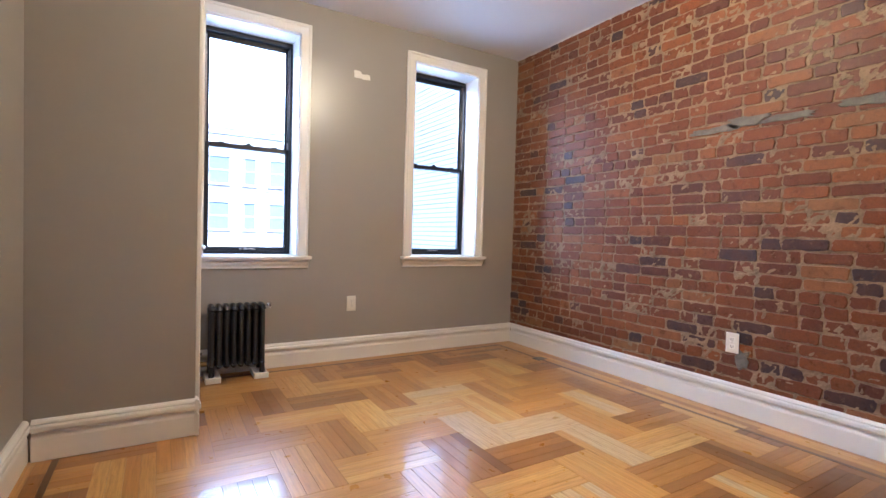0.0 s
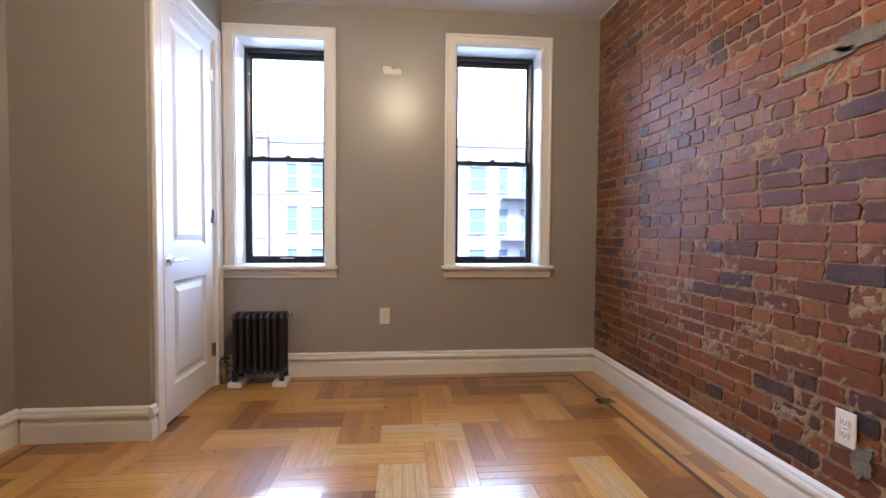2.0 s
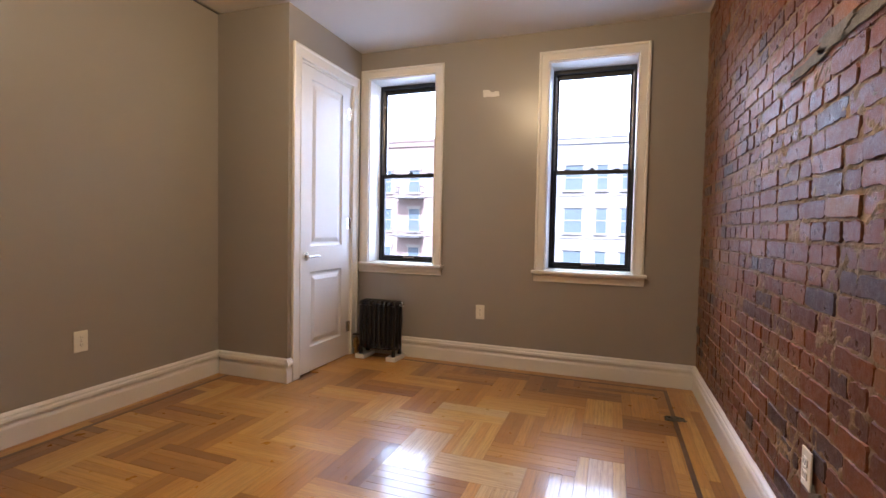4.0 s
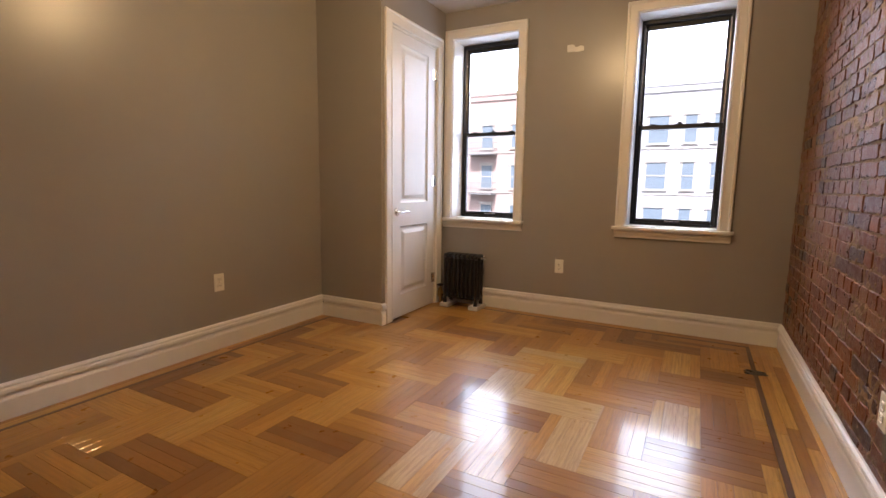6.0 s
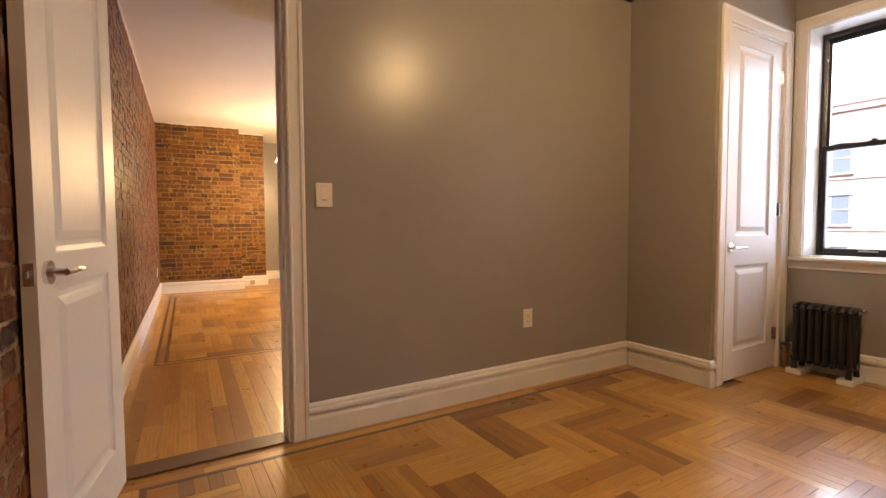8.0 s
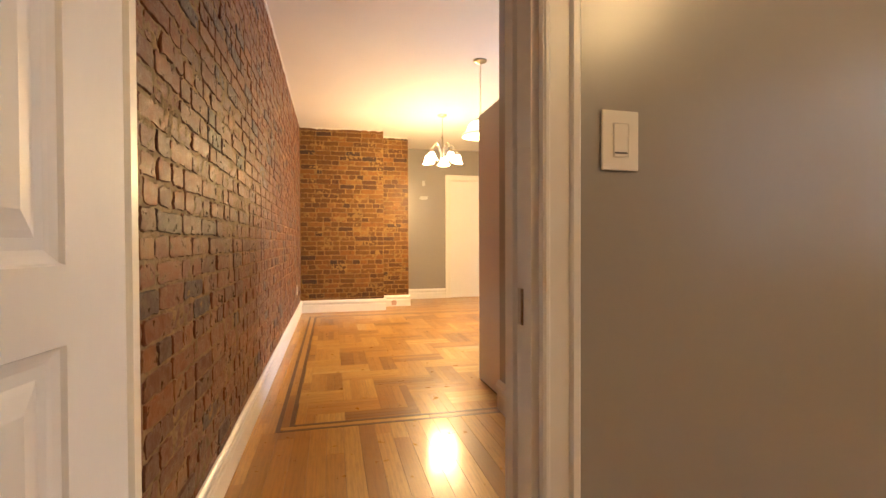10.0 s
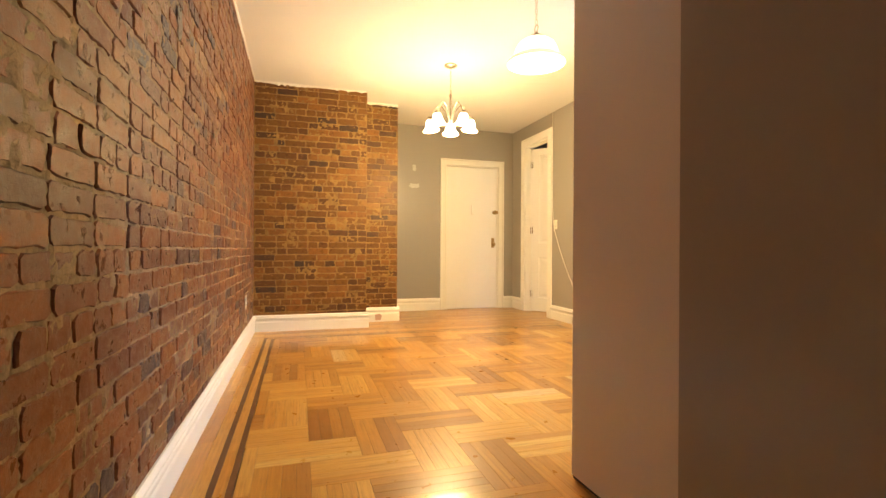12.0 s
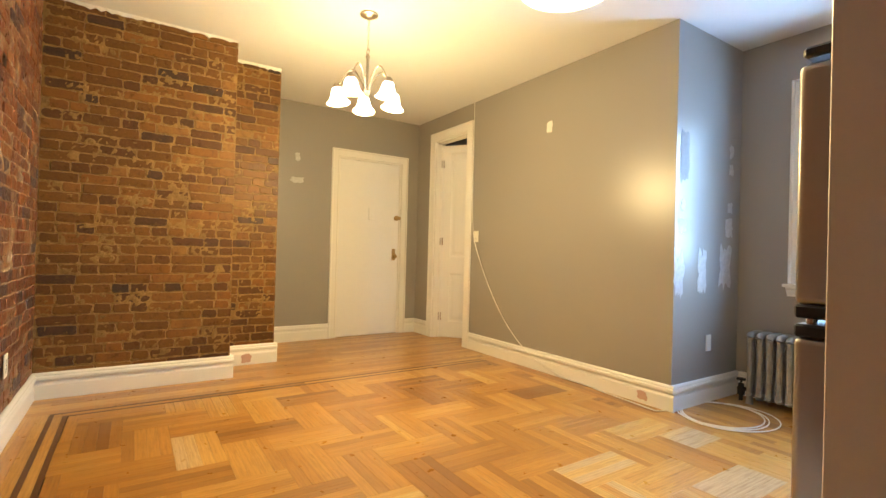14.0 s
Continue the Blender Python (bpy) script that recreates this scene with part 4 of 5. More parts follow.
FRAME_WOOD = material("brown_frame_wood", (0.16, 0.09, 0.05), 0.4, vary=0.2, bump=0.1)
part("frame", lathe(bmesh.new(), [(0.256, 0.001), (0.256, 0.014), (0.272, 0.022), (0.290, 0.014), (0.292, 0.001)], 40, OVAL), FRAME_WOOD, mir, "brown wooden frame", smooth=True)
MOSAIC = [material("mosaic_" + n, c, 0.2, metal=mt, vary=0.1, bump=0) for n, c, mt in (("dark", (0.05, 0.045, 0.04), 0.0), ("silver", (0.5, 0.49, 0.46), 0.6), ("brown", (0.18, 0.12, 0.08), 0.0))]
border = thing("tile_border", SKEW @ Matrix.Translation((XBW + 0.0125, 0.72, 1.02)), "band of dark and silver mosaic tiles", "tile border", "", "structure")
for i in range(30):
    for j in range(3):
        s = 0.030
        part("tile", boxes((0, 0.005, i * s + 0.001 + (j % 2) * s * 0.5, (i + 1) * s - 0.001 + (j % 2) * s * 0.5, j * s + 0.001, (j + 1) * s - 0.001)), MOSAIC[(i * 2 + j * 5 + i // 3) % 3], border)
# Unseen glowing fixture, added to go with the bathroom's lamp.
bowl = thing("added_bathroom_light", SKEW @ Matrix.Translation((-0.8, 1.5, 0)), "unseen round ceiling light added in the bathroom", "ceiling light")
part("shade", lathe(bmesh.new(), [(0.13, C - 0.001), (0.13, C - 0.03), (0.09, C - 0.07), (0.0005, C - 0.085)], 28), SHADE_SOFT, bowl, smooth=True)

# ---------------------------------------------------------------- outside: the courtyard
# Facades, panes and iron are lightened: the washing glare is put into their colours.
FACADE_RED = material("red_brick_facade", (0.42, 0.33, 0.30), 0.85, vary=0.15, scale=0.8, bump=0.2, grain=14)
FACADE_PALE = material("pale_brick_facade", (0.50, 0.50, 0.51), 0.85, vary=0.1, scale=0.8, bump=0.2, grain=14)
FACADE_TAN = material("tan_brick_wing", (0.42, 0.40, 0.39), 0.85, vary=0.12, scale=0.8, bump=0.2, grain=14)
JOINT_GREY = material("weathered_grey_joint", (0.20, 0.20, 0.21), 0.9, vary=0.1, bump=0)
STONE = material("stone_trim", (0.45, 0.42, 0.38), 0.8, vary=0.1, scale=2, bump=0.2)
PALED_GLASS = material("glare_paled_glass", (0.17, 0.22, 0.27), 0.12, vary=0.1, bump=0)
IRON_OUT = material("glare_paled_iron", (0.20, 0.21, 0.22), 0.6, vary=0.2, bump=0)
ASPHALT = material("courtyard_ground", (0.07, 0.07, 0.068), 0.9, vary=0.2, scale=0.5, bump=0.3)
GROUND_Z = -12.0
HAZE = emitter("bright_hazy_sky", (0.84, 0.93, 1.0), 3.4)
structure("backdrop", boxes((-220, 220, 95, 95.2, GROUND_Z, 160)), HAZE, "bright white hazy sky beyond the houses", "sky")
structure("ground", boxes((-400, 400, 3.75, 900, GROUND_Z - 0.5, GROUND_Z)), ASPHALT, "grey courtyard ground far below the windows", "ground")


def building(m, w, depth, z1, wall_mat, cols, rows, pitch, storey, z_sill, label, wide=(1.05, 1.75), narrow=(1.05, 1.75)):
    """Facade in the plane y = 0 of m, looking to -y."""
    root = thing("apartment_building", m, label, "building")
    part("wall", boxes((0, w, 0, depth, GROUND_Z, z1)), wall_mat, root)
    bm = boxes((0, w, -0.10, -0.001, z1 - 0.5, z1 - 0.1), (0, w, -0.16, 0.3, z1 - 0.1, z1 + 0.12))
    part("cornice", bm, wall_mat, root)
    for r in rows:
        part("string_course", boxes((0.02, w - 0.02, -0.06, -0.001, z_sill + r * storey - 0.42, z_sill + r * storey - 0.3)), STONE, root)
        for c in range(cols):
            x = (w - (cols - 1) * pitch) / 2 + c * pitch
            win = narrow if c % 2 == 0 else wide
            z = z_sill + r * storey
            wn = part("window", boxes((x - win[0] / 2, x + win[0] / 2, -0.03, -0.002, z, z + win[1])), PALED_GLASS, root)
            part("frame", boxes((x - win[0] / 2, x + win[0] / 2, -0.06, -0.031, z + win[1] * 0.48, z + win[1] * 0.52), (x - win[0] / 2, x - win[0] / 2 + 0.07, -0.06, -0.031, z, z + win[1]), (x + win[0] / 2 - 0.07, x + win[0] / 2, -0.06, -0.031, z, z + win[1])), STONE, wn)
            part("sill", boxes((x - win[0] / 2 - 0.1, x + win[0] / 2 + 0.1, -0.16, -0.002, z - 0.14, z - 0.002)), STONE, wn)
            part("lintel", boxes((x - win[0] / 2 - 0.1, x + win[0] / 2 + 0.1, -0.10, -0.002, z + win[1] + 0.002, z + win[1] + 0.24)), STONE, wn)
    return root


def fire_escape(m, levels, storey, w=2.3):
    root = thing("fire_escape", m, "iron fire escape with railed landings, paled by glare", "fire escape")
    for k in levels:
        z = k * storey
        bm = box(bmesh.new(), 0, w, -1.0, -0.02, z - 0.06, z)
        for zz in (0.45, 0.9):
            box(bm, 0, w, -1.0, -0.96, z + zz - 0.02, z + zz + 0.02)
            for x in (0.0, w - 0.04):
                box(bm, x, x + 0.04, -0.96, -0.02, z + zz - 0.02, z + zz + 0.02)
        for i in range(13):
            x = i * (w - 0.04) / 12
            box(bm, x, x + 0.03, -0.995, -0.965, z, z + 0.9)
        part("landing", bm, IRON_OUT, root)
    return root


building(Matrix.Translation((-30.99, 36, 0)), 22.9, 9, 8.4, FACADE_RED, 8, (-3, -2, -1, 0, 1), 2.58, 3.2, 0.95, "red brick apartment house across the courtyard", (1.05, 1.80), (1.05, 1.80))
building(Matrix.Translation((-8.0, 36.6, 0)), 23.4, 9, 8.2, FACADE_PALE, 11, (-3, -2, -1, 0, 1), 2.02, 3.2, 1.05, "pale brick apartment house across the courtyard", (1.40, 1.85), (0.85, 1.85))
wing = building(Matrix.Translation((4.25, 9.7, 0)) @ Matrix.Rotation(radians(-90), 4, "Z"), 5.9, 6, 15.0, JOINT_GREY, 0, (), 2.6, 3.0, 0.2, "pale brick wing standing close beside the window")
wr = random.Random(3)
bm = bmesh.new()
for k in range(150):
    box(bm, 0.01, 5.89, -0.006 - 0.010 * wr.random(), -0.0005, -1.6 + k * 0.078, -1.6 + k * 0.078 + 0.062)
part("brick_courses", bm, FACADE_TAN, wing)
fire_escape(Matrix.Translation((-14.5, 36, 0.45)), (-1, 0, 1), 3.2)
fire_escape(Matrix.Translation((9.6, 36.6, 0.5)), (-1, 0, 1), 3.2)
structure("parapet", boxes((-9, 4.2, 3.73, 3.98, GROUND_Z, -0.6)), FACADE_TAN, "tan brick wall of the own house below the windows", "wall")

# ---------------------------------------------------------------- brickwork
COURSE, STRETCH, HEADER, JOINT = 0.0675, 0.213, 0.106, 0.009


def brick_shape(rng, length, h):
    """Worn brick: a front outline, a chamfer ring and a back ring. Front at y = 0, the back in the wall."""
    a, b = length / 2, h / 2
    pts = []
    for cx, cz, dx, dz in ((-a, -b, 1, 0), (a, -b, 0, 1), (a, b, -1, 0), (-a, b, 0, -1)):
        side = 2 * a if dx else 2 * b
        c = 0.004 + rng.random() * 0.009
        steps = [c] + [side * (q + 0.1 * rng.random()) for q in ((0.14, 0.34, 0.54, 0.72) if dx and length > 0.15 else (0.25, 0.6) if dx else (0.4,))] + [side - c]
        pts += [(cx + dx * s, cz + dz * s) for s in steps]
    jit = [(x + (rng.random() - 0.5) * 0.009, z + (rng.random() - 0.5) * 0.008) for x, z in pts]
    front = [(x * (1 - 0.0026 / a), (rng.random() - 0.5) * 0.0010, z * (1 - 0.0024 / b)) for x, z in jit]
    ring = [(x, 0.0032 + rng.random() * 0.003, z) for x, z in jit]
    back = [(x, 0.045, z) for x, z in jit]
    n = len(pts)
    faces = [tuple(range(n))]
    for k in (0, n):
        faces += [(k + i, k + n + i, k + n + (i + 1) % n, k + (i + 1) % n) for i in range(n)]
    return front + ring + back, faces


rng = random.Random(5)
SHAPES = {s: [brick_shape(rng, s - JOINT, COURSE - JOINT) for _ in range(9)] for s in (STRETCH, HEADER)}
HALF = STRETCH / 2


def mesh_from(name, verts, faces, mat):
    me = bpy.data.meshes.new(name)
    me.from_pydata(verts, [], faces)
    me.materials.append(mat)
    me.update()
    return me


BRICK_MESHES = {mat: {s: [mesh_from("brick", v, f, mat) for v, f in SHAPES[s]] for s in SHAPES} for mat in (BRICK_ONE, LAMPLIT_ONE)}


def brick_wall(name, m, length, z0, z1, thick, label, singles, seed, one=BRICK_ONE, many=BRICK_MANY, bed=MORTAR, header_every=6):
    """A mortar wall with bricks set proud of it; singles is the stretch (u0, u1, z0, z1) built piece by piece."""
    r = random.Random(seed)
    step = 0.014
    nu, nz = max(2, int(length / step)), int((z1 - z0) / step)
    verts, faces = [], []
    for j in range(nz + 1):
        for i in range(nu + 1):
            u, z = length * i / nu, z0 + (z1 - z0) * j / nz
            verts.append((u, 0.0030 + 0.0035 * noise.noise((u * 7, z * 7, seed)) + 0.006 * noise.noise((u * 26, z * 26, seed)) + 0.004 * noise.noise((u * 60, z * 60, seed)), z))
    for j in range(nz):
        for i in range(nu):
            k = j * (nu + 1) + i
            faces.append((k, k + 1, k + nu + 2, k + nu + 1))
    n0 = len(verts)
    verts += [(0, thick, z0), (length, thick, z0), (length, thick, z1), (0, thick, z1), (0, 0.02, z0), (length, 0.02, z0), (length, 0.02, z1), (0, 0.02, z1)]
    faces += [(n0 + 3, n0 + 2, n0 + 1, n0), (n0 + 4, n0 + 5, n0 + 1, n0), (n0 + 7, n0 + 3, n0 + 2, n0 + 6), (n0 + 4, n0, n0 + 3, n0 + 7), (n0 + 5, n0 + 6, n0 + 2, n0 + 1)]
    root = new(name, mesh_from(name, verts, faces, bed))
    root.matrix_basis = m
    tagged(root, label, "wall", "", "structure")
    jv, jf, count = [], [], 0
    for c in range(int((z1 - z0) / COURSE) + 1):
        z = z0 + (c + 0.5) * COURSE
        head = c % header_every == header_every - 2
        unit = HEADER if head else STRETCH
        u = -r.random() * unit if head else (0 if c % 2 else -HALF) + (r.random() - 0.5) * 0.03
        while u < length:
            s = unit
            if not head and r.random() < 0.32:
                s = HEADER
            u0, u1 = max(u, 0), min(u + s, length)
            w = u1 - u0
            h_end = min(COURSE, z1 - (z - COURSE / 2))
            if w > 0.045 and h_end > 0.03:
                kind = STRETCH if s == STRETCH else HEADER
                k = r.randrange(9)
                place = Matrix.Translation(((u0 + u1) / 2, (r.random() - 0.6) * 0.006, z + (h_end - COURSE) / 2)) @ Euler(((r.random() - 0.5) * 0.03, (r.random() - 0.5) * 0.024, (r.random() - 0.5) * 0.014)).to_matrix().to_4x4() @ Matrix.Diagonal((w / s * (0.97 + r.random() * 0.05), 1, h_end / COURSE * (0.95 + r.random() * 0.12), 1))
                if singles[0] <= u0 and u1 <= singles[1] and singles[2] <= z <= singles[3] and count < 300:
                    ob = new("brick", BRICK_MESHES[one][kind][k])
                    ob.parent, ob.matrix_basis = root, place
                    count += 1
                else:
                    v, f = SHAPES[kind][k]
                    base = len(jv)
                    jv += [tuple(place @ Vector(p)) for p in v]
                    jf += [tuple(base + i for i in q) for q in f]
            u += s
    if jv:
        ob = new("bricks", mesh_from("bricks", jv, jf, many))
        ob.parent = root
        tagged(ob, "", "", "", "stuff")
    return root


brick_wall("wall_brick_east", wall_frame(XE, YN, -90), YN + 1.1, 0.0, C, 0.22, "old red brick wall with sealed bricks and rough mortar", (1.3, 3.35, 0.2, 2.1), 11)
brick_wall("wall_brick_south", SKEW @ wall_frame(3.40, YB, 180), 3.40 + 6.45, 0.0, C, 0.24, "long old red brick party wall with sandy mortar", (4.6, 6.7, 0.35, 2.2), 12)
brick_wall("wall_chimney", SKEW @ wall_frame(-6.12, YB, 90), 0.41 - YB, 0.0, C - 0.004, 0.36, "red brick chimney breast lit warm by the chandelier", (-0.1, 9, 0, 3), 13, LAMPLIT_ONE, LAMPLIT_MANY, LAMPLIT_MORTAR)
brick_wall("wall_brick_pier", SKEW @ wall_frame(-6.50, 0.411, 90), 0.835 - 0.411, 0.0, C - 0.004, 0.85, "narrow red brick pier beside the chimney breast", (-0.1, 9, 0, 3), 14, LAMPLIT_ONE, LAMPLIT_MANY, LAMPLIT_MORTAR)
structure("wall_chimney_core", boxes((XF - 0.15, -6.49, YB, 0.405, 0, C - 0.004)), MORTAR, "rough masonry behind the chimney breast", "wall", SKEW)

CEMENT = material("grey_cement_smear", (0.150, 0.138, 0.112), 0.85, vary=0.45, scale=18, bump=0.8, grain=140)
WE = wall_frame(XE, 0, -90)
for i, (u, z, w, h) in enumerate(((-1.62, 1.648, 0.26, 0.038), (-1.42, 1.672, 0.22, 0.050), (-1.22, 1.655, 0.24, 0.034), (-0.88, 1.668, 0.20, 0.045), (-1.385, 0.315, 0.065, 0.09))):
    tagged(part("cement_smear", blob(w, h, 40 + i, 0.006, 0.5), CEMENT, None, "", WE @ Matrix.Translation((u, -0.002, z))), "smear of grey cement across the brick", "cement smear", "cement smears")


# Holes are flat dark dabs: the shade inside is painted, not sunk.
for u, z, w, h, k in ((-2.90, 1.748, 0.075, 0.115, 61), (-5.09, 1.852, 0.065, 0.055, 62), (-3.67, 1.49, 0.05, 0.045, 63)):
    tagged(part("wall_hole", blob(w, h, k, 0.0015, 0.45), STAIN_AND_HOLE, None, "", SKEW @ wall_frame(u, YB, 180) @ Matrix.Translation((0, -0.006, z))), "flat dark dab painted as the shaded inside of a small hole in the old brick wall", "hole", "brick wall holes")


def ragged_edge(m, length, seed, z, drop=0.022):
    """A broken line of white plaster along the top of the brick."""
    bm = bmesh.new()
    n = max(8, int(length / 0.03))
    top = [bm.verts.new((length * i / n, -0.012, z)) for i in range(n + 1)]
    low = [bm.verts.new((length * i / n, -0.006 - 0.010 * abs(noise.noise((i * 0.7, seed, 0))), z - drop * (0.35 + 1.1 * abs(noise.noise((i * 0.45, seed, 2)))))) for i in range(n + 1)]
    inn = [bm.verts.new((v.co.x, 0.012, v.co.z)) for v in low]
    tin = [bm.verts.new((v.co.x, 0.012, z)) for v in top]
    for a, b in ((top, low), (low, inn), (tin, top)):
        for i in range(n):
            bm.faces.new((a[i], a[i + 1], b[i + 1], b[i]))
    return tagged(part("trim", bm, PATCH, None, "", m), "ragged white plaster edge above the brick", "trim", "", "structure")


ragged_edge(SKEW @ wall_frame(-6.12, YB, 90), 0.41 - YB, 1, C - 0.002, 0.03)
ragged_edge(SKEW @ wall_frame(-6.50, 0.411, 90), 0.424, 2, C - 0.002, 0.05)
ragged_edge(wall_frame(XE, YN, -90), 4.3, 3, C - 0.001, 0.012)
ragged_edge(SKEW @ wall_frame(-0.4, YB, 180), 5.7, 4, C - 0.001, 0.014)

# ---------------------------------------------------------------- floors
W = 0.2145       # block width: four strips
L2 = 2 * W
STRIP = W / 4
TH = 0.012
WARP = random.Random(4)   # boards lie a hair out of level


def plank_geometry(x0, x1, y0, y1, z=0.0, along_x=True, tone=0.5):
    """A strip with a small chamfer; its UV runs in metres along and across the grain."""
    e = 0.0005
    g = 0.0004
    dip = [0.0006 * WARP.random() for _ in range(4)]
    x0, x1, y0, y1 = x0 + g, x1 - g, y0 + g, y1 - g
    v = [(x0, y0, z - TH), (x1, y0, z - TH), (x1, y1, z - TH), (x0, y1, z - TH),
         (x0, y0, z - e - dip[0]), (x1, y0, z - e - dip[1]), (x1, y1, z - e - dip[2]), (x0, y1, z - e - dip[3]),
         (x0 + e, y0 + e, z - dip[0]), (x1 - e, y0 + e, z - dip[1]), (x1 - e, y1 - e, z - dip[2]), (x0 + e, y1 - e, z - dip[3])]
    f = [(8, 9, 10, 11)]
    for k in (0, 4):
        f += [(k, k + 1, k + 5, k + 4), (k + 1, k + 2, k + 6, k + 5), (k + 2, k + 3, k + 7, k + 6), (k + 3, k, k + 4, k + 7)]
    return v, f, along_x, tone


def plank_mesh(name, items, mat):
    verts, faces, flags, tones = [], [], [], []
    for v, f, ax, tone in items:
        b = len(verts)
        verts += v
        faces += [tuple(b + i for i in q) for q in f]
        flags += [ax] * len(f)
        tones += [tone] * len(f)
    me = mesh_from(name, verts, faces, mat)
    me.attributes.new("tone", "FLOAT", "FACE").data.foreach_set("value", tones)
    uv = me.uv_layers.new(name="UVMap")
    for p in me.polygons:
        for li in p.loop_indices:
            co = me.vertices[me.loops[li].vertex_index].co
            uv.data[li].uv = (co.x, co.y) if flags[p.index] else (co.y, co.x)
    return me


NT = 16
PLANK_X = [plank_mesh("plank", [plank_geometry(0, L2, 0, STRIP, 0, True, (k + 0.5) / NT)], WOOD_ONE) for k in range(NT)]
PLANK_Y = [plank_mesh("plank", [plank_geometry(0, STRIP, 0, L2, 0, False, (k + 0.5) / NT)], WOOD_ONE) for k in range(NT)]
TONES = random.Random(21)


def parquet(root, x0, x1, y0, y1, ox, oy, single, skip=None, pale_spot=None, base=0.10):
    """Herringbone of four-strip blocks laid square to the walls, clipped to a rectangle; boards grow paler towards the
    middle of a given spot (x, y, radius).
    """
    joined, count = [], 0
    i0, i1 = math.floor((x0 - ox) / W) - 2, math.ceil((x1 - ox) / W) + 2
    j0, j1 = math.floor((y0 - oy) / W) - 2, math.ceil((y1 - oy) / W) + 2
    for i in range(i0, i1):
        for j in range(j0, j1):
            d = (i - j) % 4
            if d not in (0, 3):
                continue
            bx, by = ox + i * W, oy + j * W
            shade = TONES.random()
            for s in range(4):
                if d == 0:
                    a, b, c, e = bx, bx + L2, by + s * STRIP, by + (s + 1) * STRIP
                else:
                    a, b, c, e = bx + s * STRIP, bx + (s + 1) * STRIP, by, by + L2
                ca, cb, cc, ce = max(a, x0), min(b, x1), max(c, y0), min(e, y1)
                tone = min(0.99, max(0.0, base + 0.60 * shade + 0.28 * (TONES.random() - 0.35)))
                if pale_spot:
                    near = 1 - math.hypot(bx - pale_spot[0], by - pale_spot[1]) / pale_spot[2]
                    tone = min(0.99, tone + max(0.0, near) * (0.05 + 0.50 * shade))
                if TONES.random() < 0.03:
                    tone *= 0.65
                if cb - ca < 0.008 or ce - cc < 0.008:
                    continue
                if skip and skip((ca + cb) / 2, (cc + ce) / 2):
                    continue
                whole = (ca, cb, cc, ce) == (a, b, c, e)
                if whole and single[0] <= a and b <= single[1] and single[2] <= c and e <= single[3] and count < 300:
                    ob = new("plank", (PLANK_X if d == 0 else PLANK_Y)[int(tone * NT)])
                    ob.parent = root
                    ob.location = (a, c, 0)
                    count += 1
                else:
                    joined.append(plank_geometry(ca, cb, cc, ce, 0, d == 0, tone))
    return joined


def straight_run(x0, x1, y0, y1, width, along_x, r, long=1.1, skip=None):
    """Strip flooring with random end joints."""
    out = []
    lo, hi = (y0, y1) if along_x else (x0, x1)
    n = max(1, round((hi - lo) / width))
    wd = (hi - lo) / n
    for k in range(n):
        s0, s1 = (x0, x1) if along_x else (y0, y1)
        p = s0 - r.random() * long
        while p < s1:
            q = p + long * (0.5 + r.random() * 0.8)
            a, b = max(p, s0), min(q, s1)
            p = q
            if b - a < 0.01:
                continue
            g = (a, b, lo + k * wd, lo + (k + 1) * wd) if along_x else (lo + k * wd, lo + (k + 1) * wd, a, b)
            if skip and skip((g[0] + g[1]) / 2, (g[2] + g[3]) / 2):
                continue
            out.append(plank_geometry(*g, 0, along_x, 0.25 + 0.5 * r.random()))
    return out


def floor_root(name, x0, x1, y0, y1, label, m, top=-TH - 0.0005):
    return structure(name, boxes((x0, x1, y0, y1, -0.25, top)), FLOOR_GAP, label, "floor", m)


def finish_floor(root, items, inlays):
    ob = new("planks", plank_mesh("planks", items, WOOD_MANY))
    ob.parent = root
    tagged(ob, "", "", "", "stuff")
    for a, b, c, d in inlays:
        v, f = plank_geometry(a, b, c, d, 0.0003, b - a > d - c)[:2]
        o = new("inlay_strip", mesh_from("inlay_strip", v, f, WALNUT))
        o.parent = root
        o["label"] = "dark walnut inlay strip"


r = random.Random(8)
# bedroom: herringbone field inside one dark line, straight strips along the walls
BX0, BX1, BY0, BY1 = -0.10, 2.885, -0.55, 3.345
IN = 0.024
fl = floor_root("floor_bedroom", -0.28, XE + 0.01, -1.05, YN + 0.01, "varnished oak parquet in a blocky herringbone with dark inlay", I4)
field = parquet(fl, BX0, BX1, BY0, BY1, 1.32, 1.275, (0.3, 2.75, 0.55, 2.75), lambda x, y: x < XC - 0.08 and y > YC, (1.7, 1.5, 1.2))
field += straight_run(BX1 + IN, XE + 0.01, -1.05, YN, 0.056, False, r)
field += straight_run(-0.28, BX0 - IN, -1.05, YC, 0.056, False, r)
field += straight_run(BX0 - IN, BX1 + IN, BY1 + IN, YN, 0.045, True, r)
field += straight_run(BX0 - IN, BX1 + IN, -1.05, BY0 - IN, 0.056, True, r)
finish_floor(fl, field, [(BX0 - IN, BX1 + IN, BY1, BY1 + IN), (BX0 - IN, BX1 + IN, BY0 - IN, BY0), (BX1, BX1 + IN, BY0, BY1), (BX0 - IN, BX0, BY0, YC - 0.02)])
tagged(part("floor_stain", blob(0.10, 0.085, 77, 0.0006, 0.5), STAIN_AND_HOLE, None, "", Matrix.Translation((2.90, 2.83, 0.0004)) @ Matrix.Rotation(radians(-90), 4, "X")), "dark burn mark on the parquet", "stain")

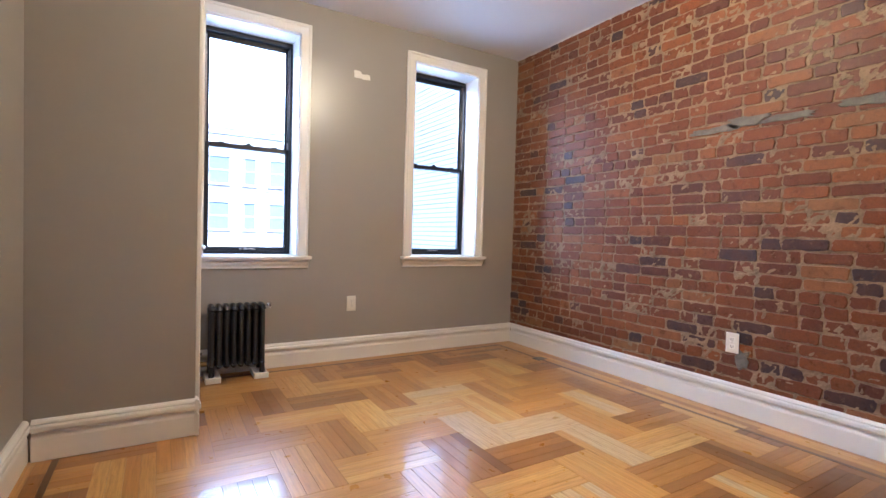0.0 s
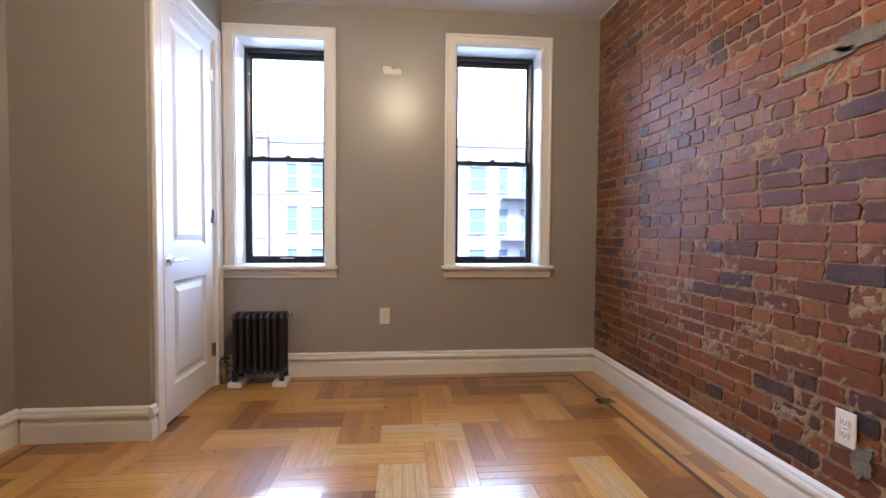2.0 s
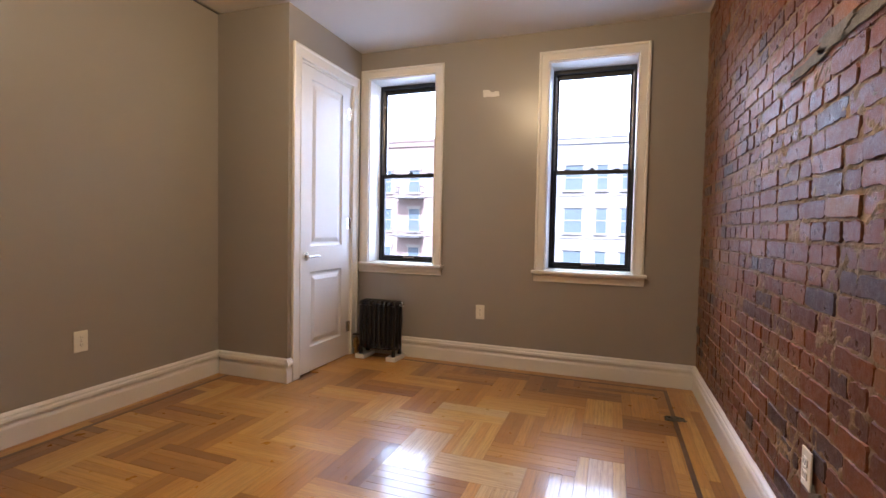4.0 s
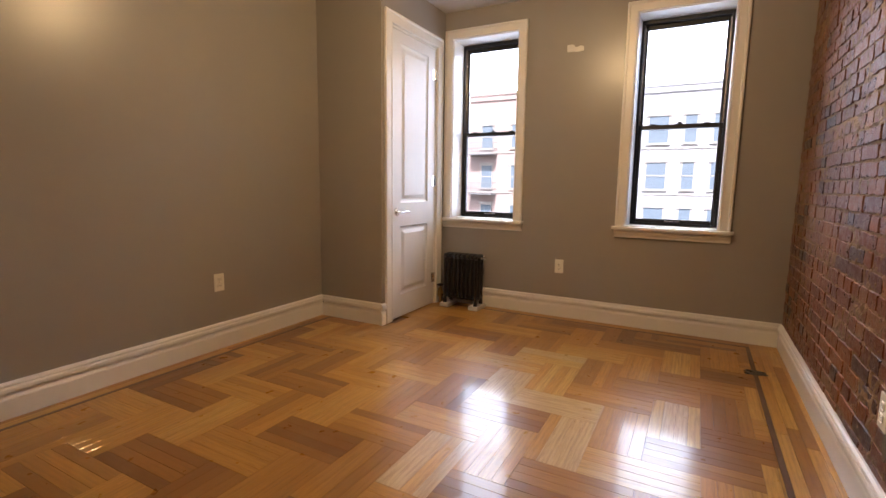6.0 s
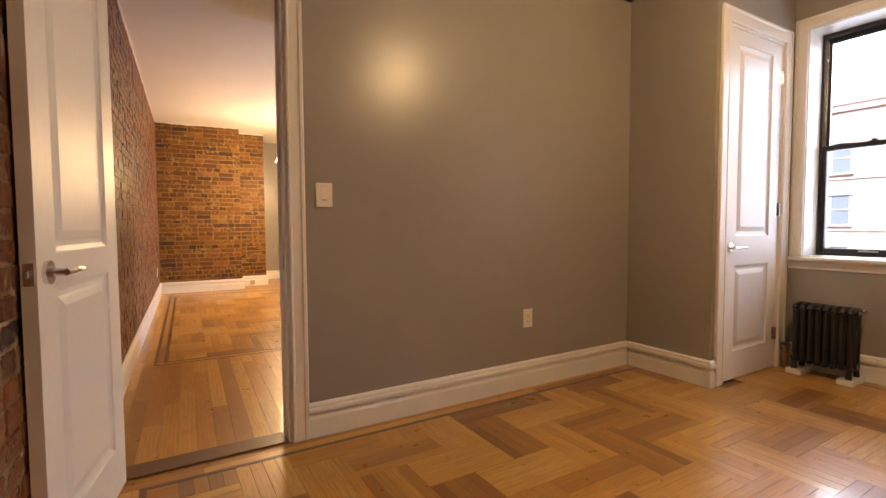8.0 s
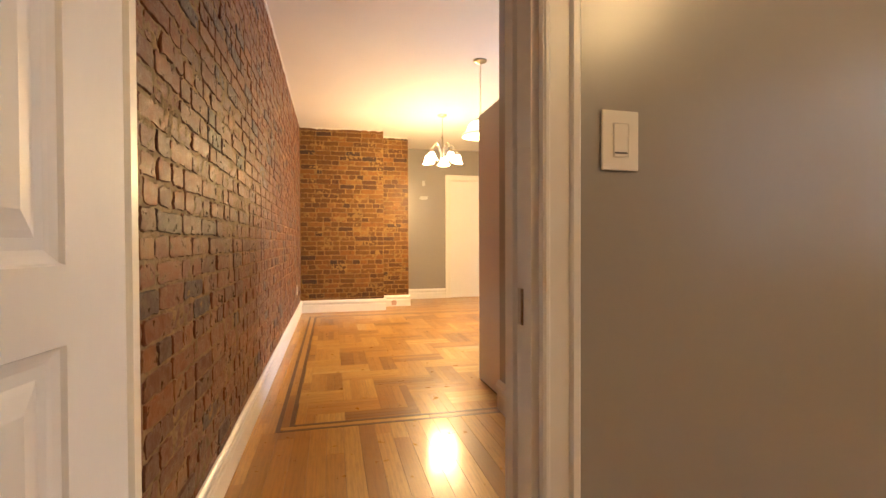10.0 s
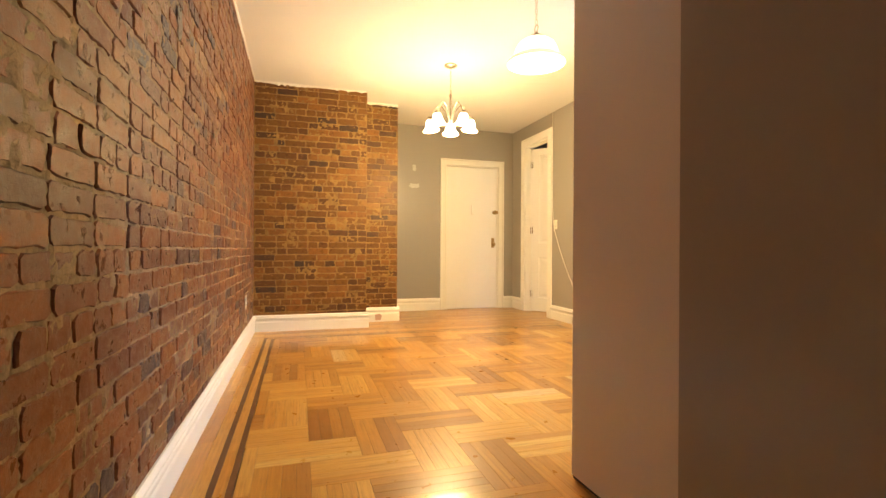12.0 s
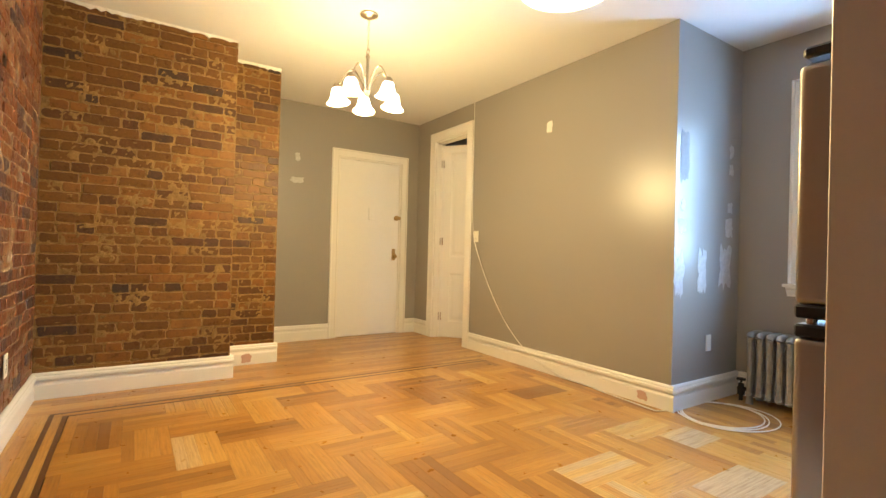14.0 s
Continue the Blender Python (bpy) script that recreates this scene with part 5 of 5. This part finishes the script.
# living room and hall
LX0, LX1, LY0, LY1 = -5.66, -1.88, -0.535, 2.60
fl = floor_root("floor_living", XF - 0.15, -0.085, YB - 0.02, YA + 0.1, "varnished oak parquet in a blocky herringbone with a double dark inlay", SKEW)
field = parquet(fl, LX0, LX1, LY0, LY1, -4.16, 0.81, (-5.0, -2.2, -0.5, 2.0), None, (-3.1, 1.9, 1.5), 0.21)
GAP = 0.042
field += straight_run(LX0 - 2 * IN - GAP, LX1 + 2 * IN + GAP, LY0 - 2 * IN - GAP - 0.2, LY0 - 2 * IN - GAP, 0.05, True, r)
field += straight_run(LX0 - IN, LX1 + IN, LY0 - IN - GAP, LY0 - IN, GAP, True, r)
field += straight_run(LX1 + IN, LX1 + IN + GAP, LY0 - IN - GAP, 1.2, GAP, False, r)
field += straight_run(LX0 - IN - GAP, LX0 - IN, LY0 - IN - GAP, LY1, GAP, False, r)
field += straight_run(LX1 + 2 * IN + GAP, -0.085, YB - 0.01, YH + 0.4, 0.083, True, r, 1.6)
field += straight_run(XF - 0.05, LX0 - 2 * IN - GAP, YB, YL + 0.9, 0.06, False, r, 1.3)
field += straight_run(LX0 - 2 * IN - GAP, LX1, LY1, YA, 0.056, True, r)
field += straight_run(LX1, -1.67, 1.2, YA, 0.056, True, r)
finish_floor(fl, field, [(LX0 - IN, LX1 + IN, LY0 - IN, LY0), (LX0 - 2 * IN - GAP, LX1 + 2 * IN + GAP, LY0 - 2 * IN - GAP, LY0 - IN - GAP),
                         (LX1, LX1 + IN, LY0, 1.2), (LX1 + IN + GAP, LX1 + 2 * IN + GAP, LY0 - IN - GAP, 1.2),
                         (LX0 - IN, LX0, LY0, LY1), (LX0 - 2 * IN - GAP, LX0 - IN - GAP, LY0 - IN - GAP, LY1)])
structure("floor_bathroom", boxes((-1.67, -0.33, YH + 0.055, 2.4, 0.0008, 0.006)), GROUT_FLOOR, "grey tiled bathroom floor", "floor", SKEW)
structure("floor_back_room", boxes((XF, XA - 0.12, YA + 0.1, YL + 1.95, -0.1, -0.001)), WALNUT, "dark floor of the back room", "floor", SKEW)
part("saddle", boxes((DOOR_B[0] + 0.0175, DOOR_B[1] - 0.0175, 0.0, 0.125, 0.0008, 0.009), bevel=0.003), WALNUT, bpy.data.objects["door_frame_2"], "dark wooden door saddle")
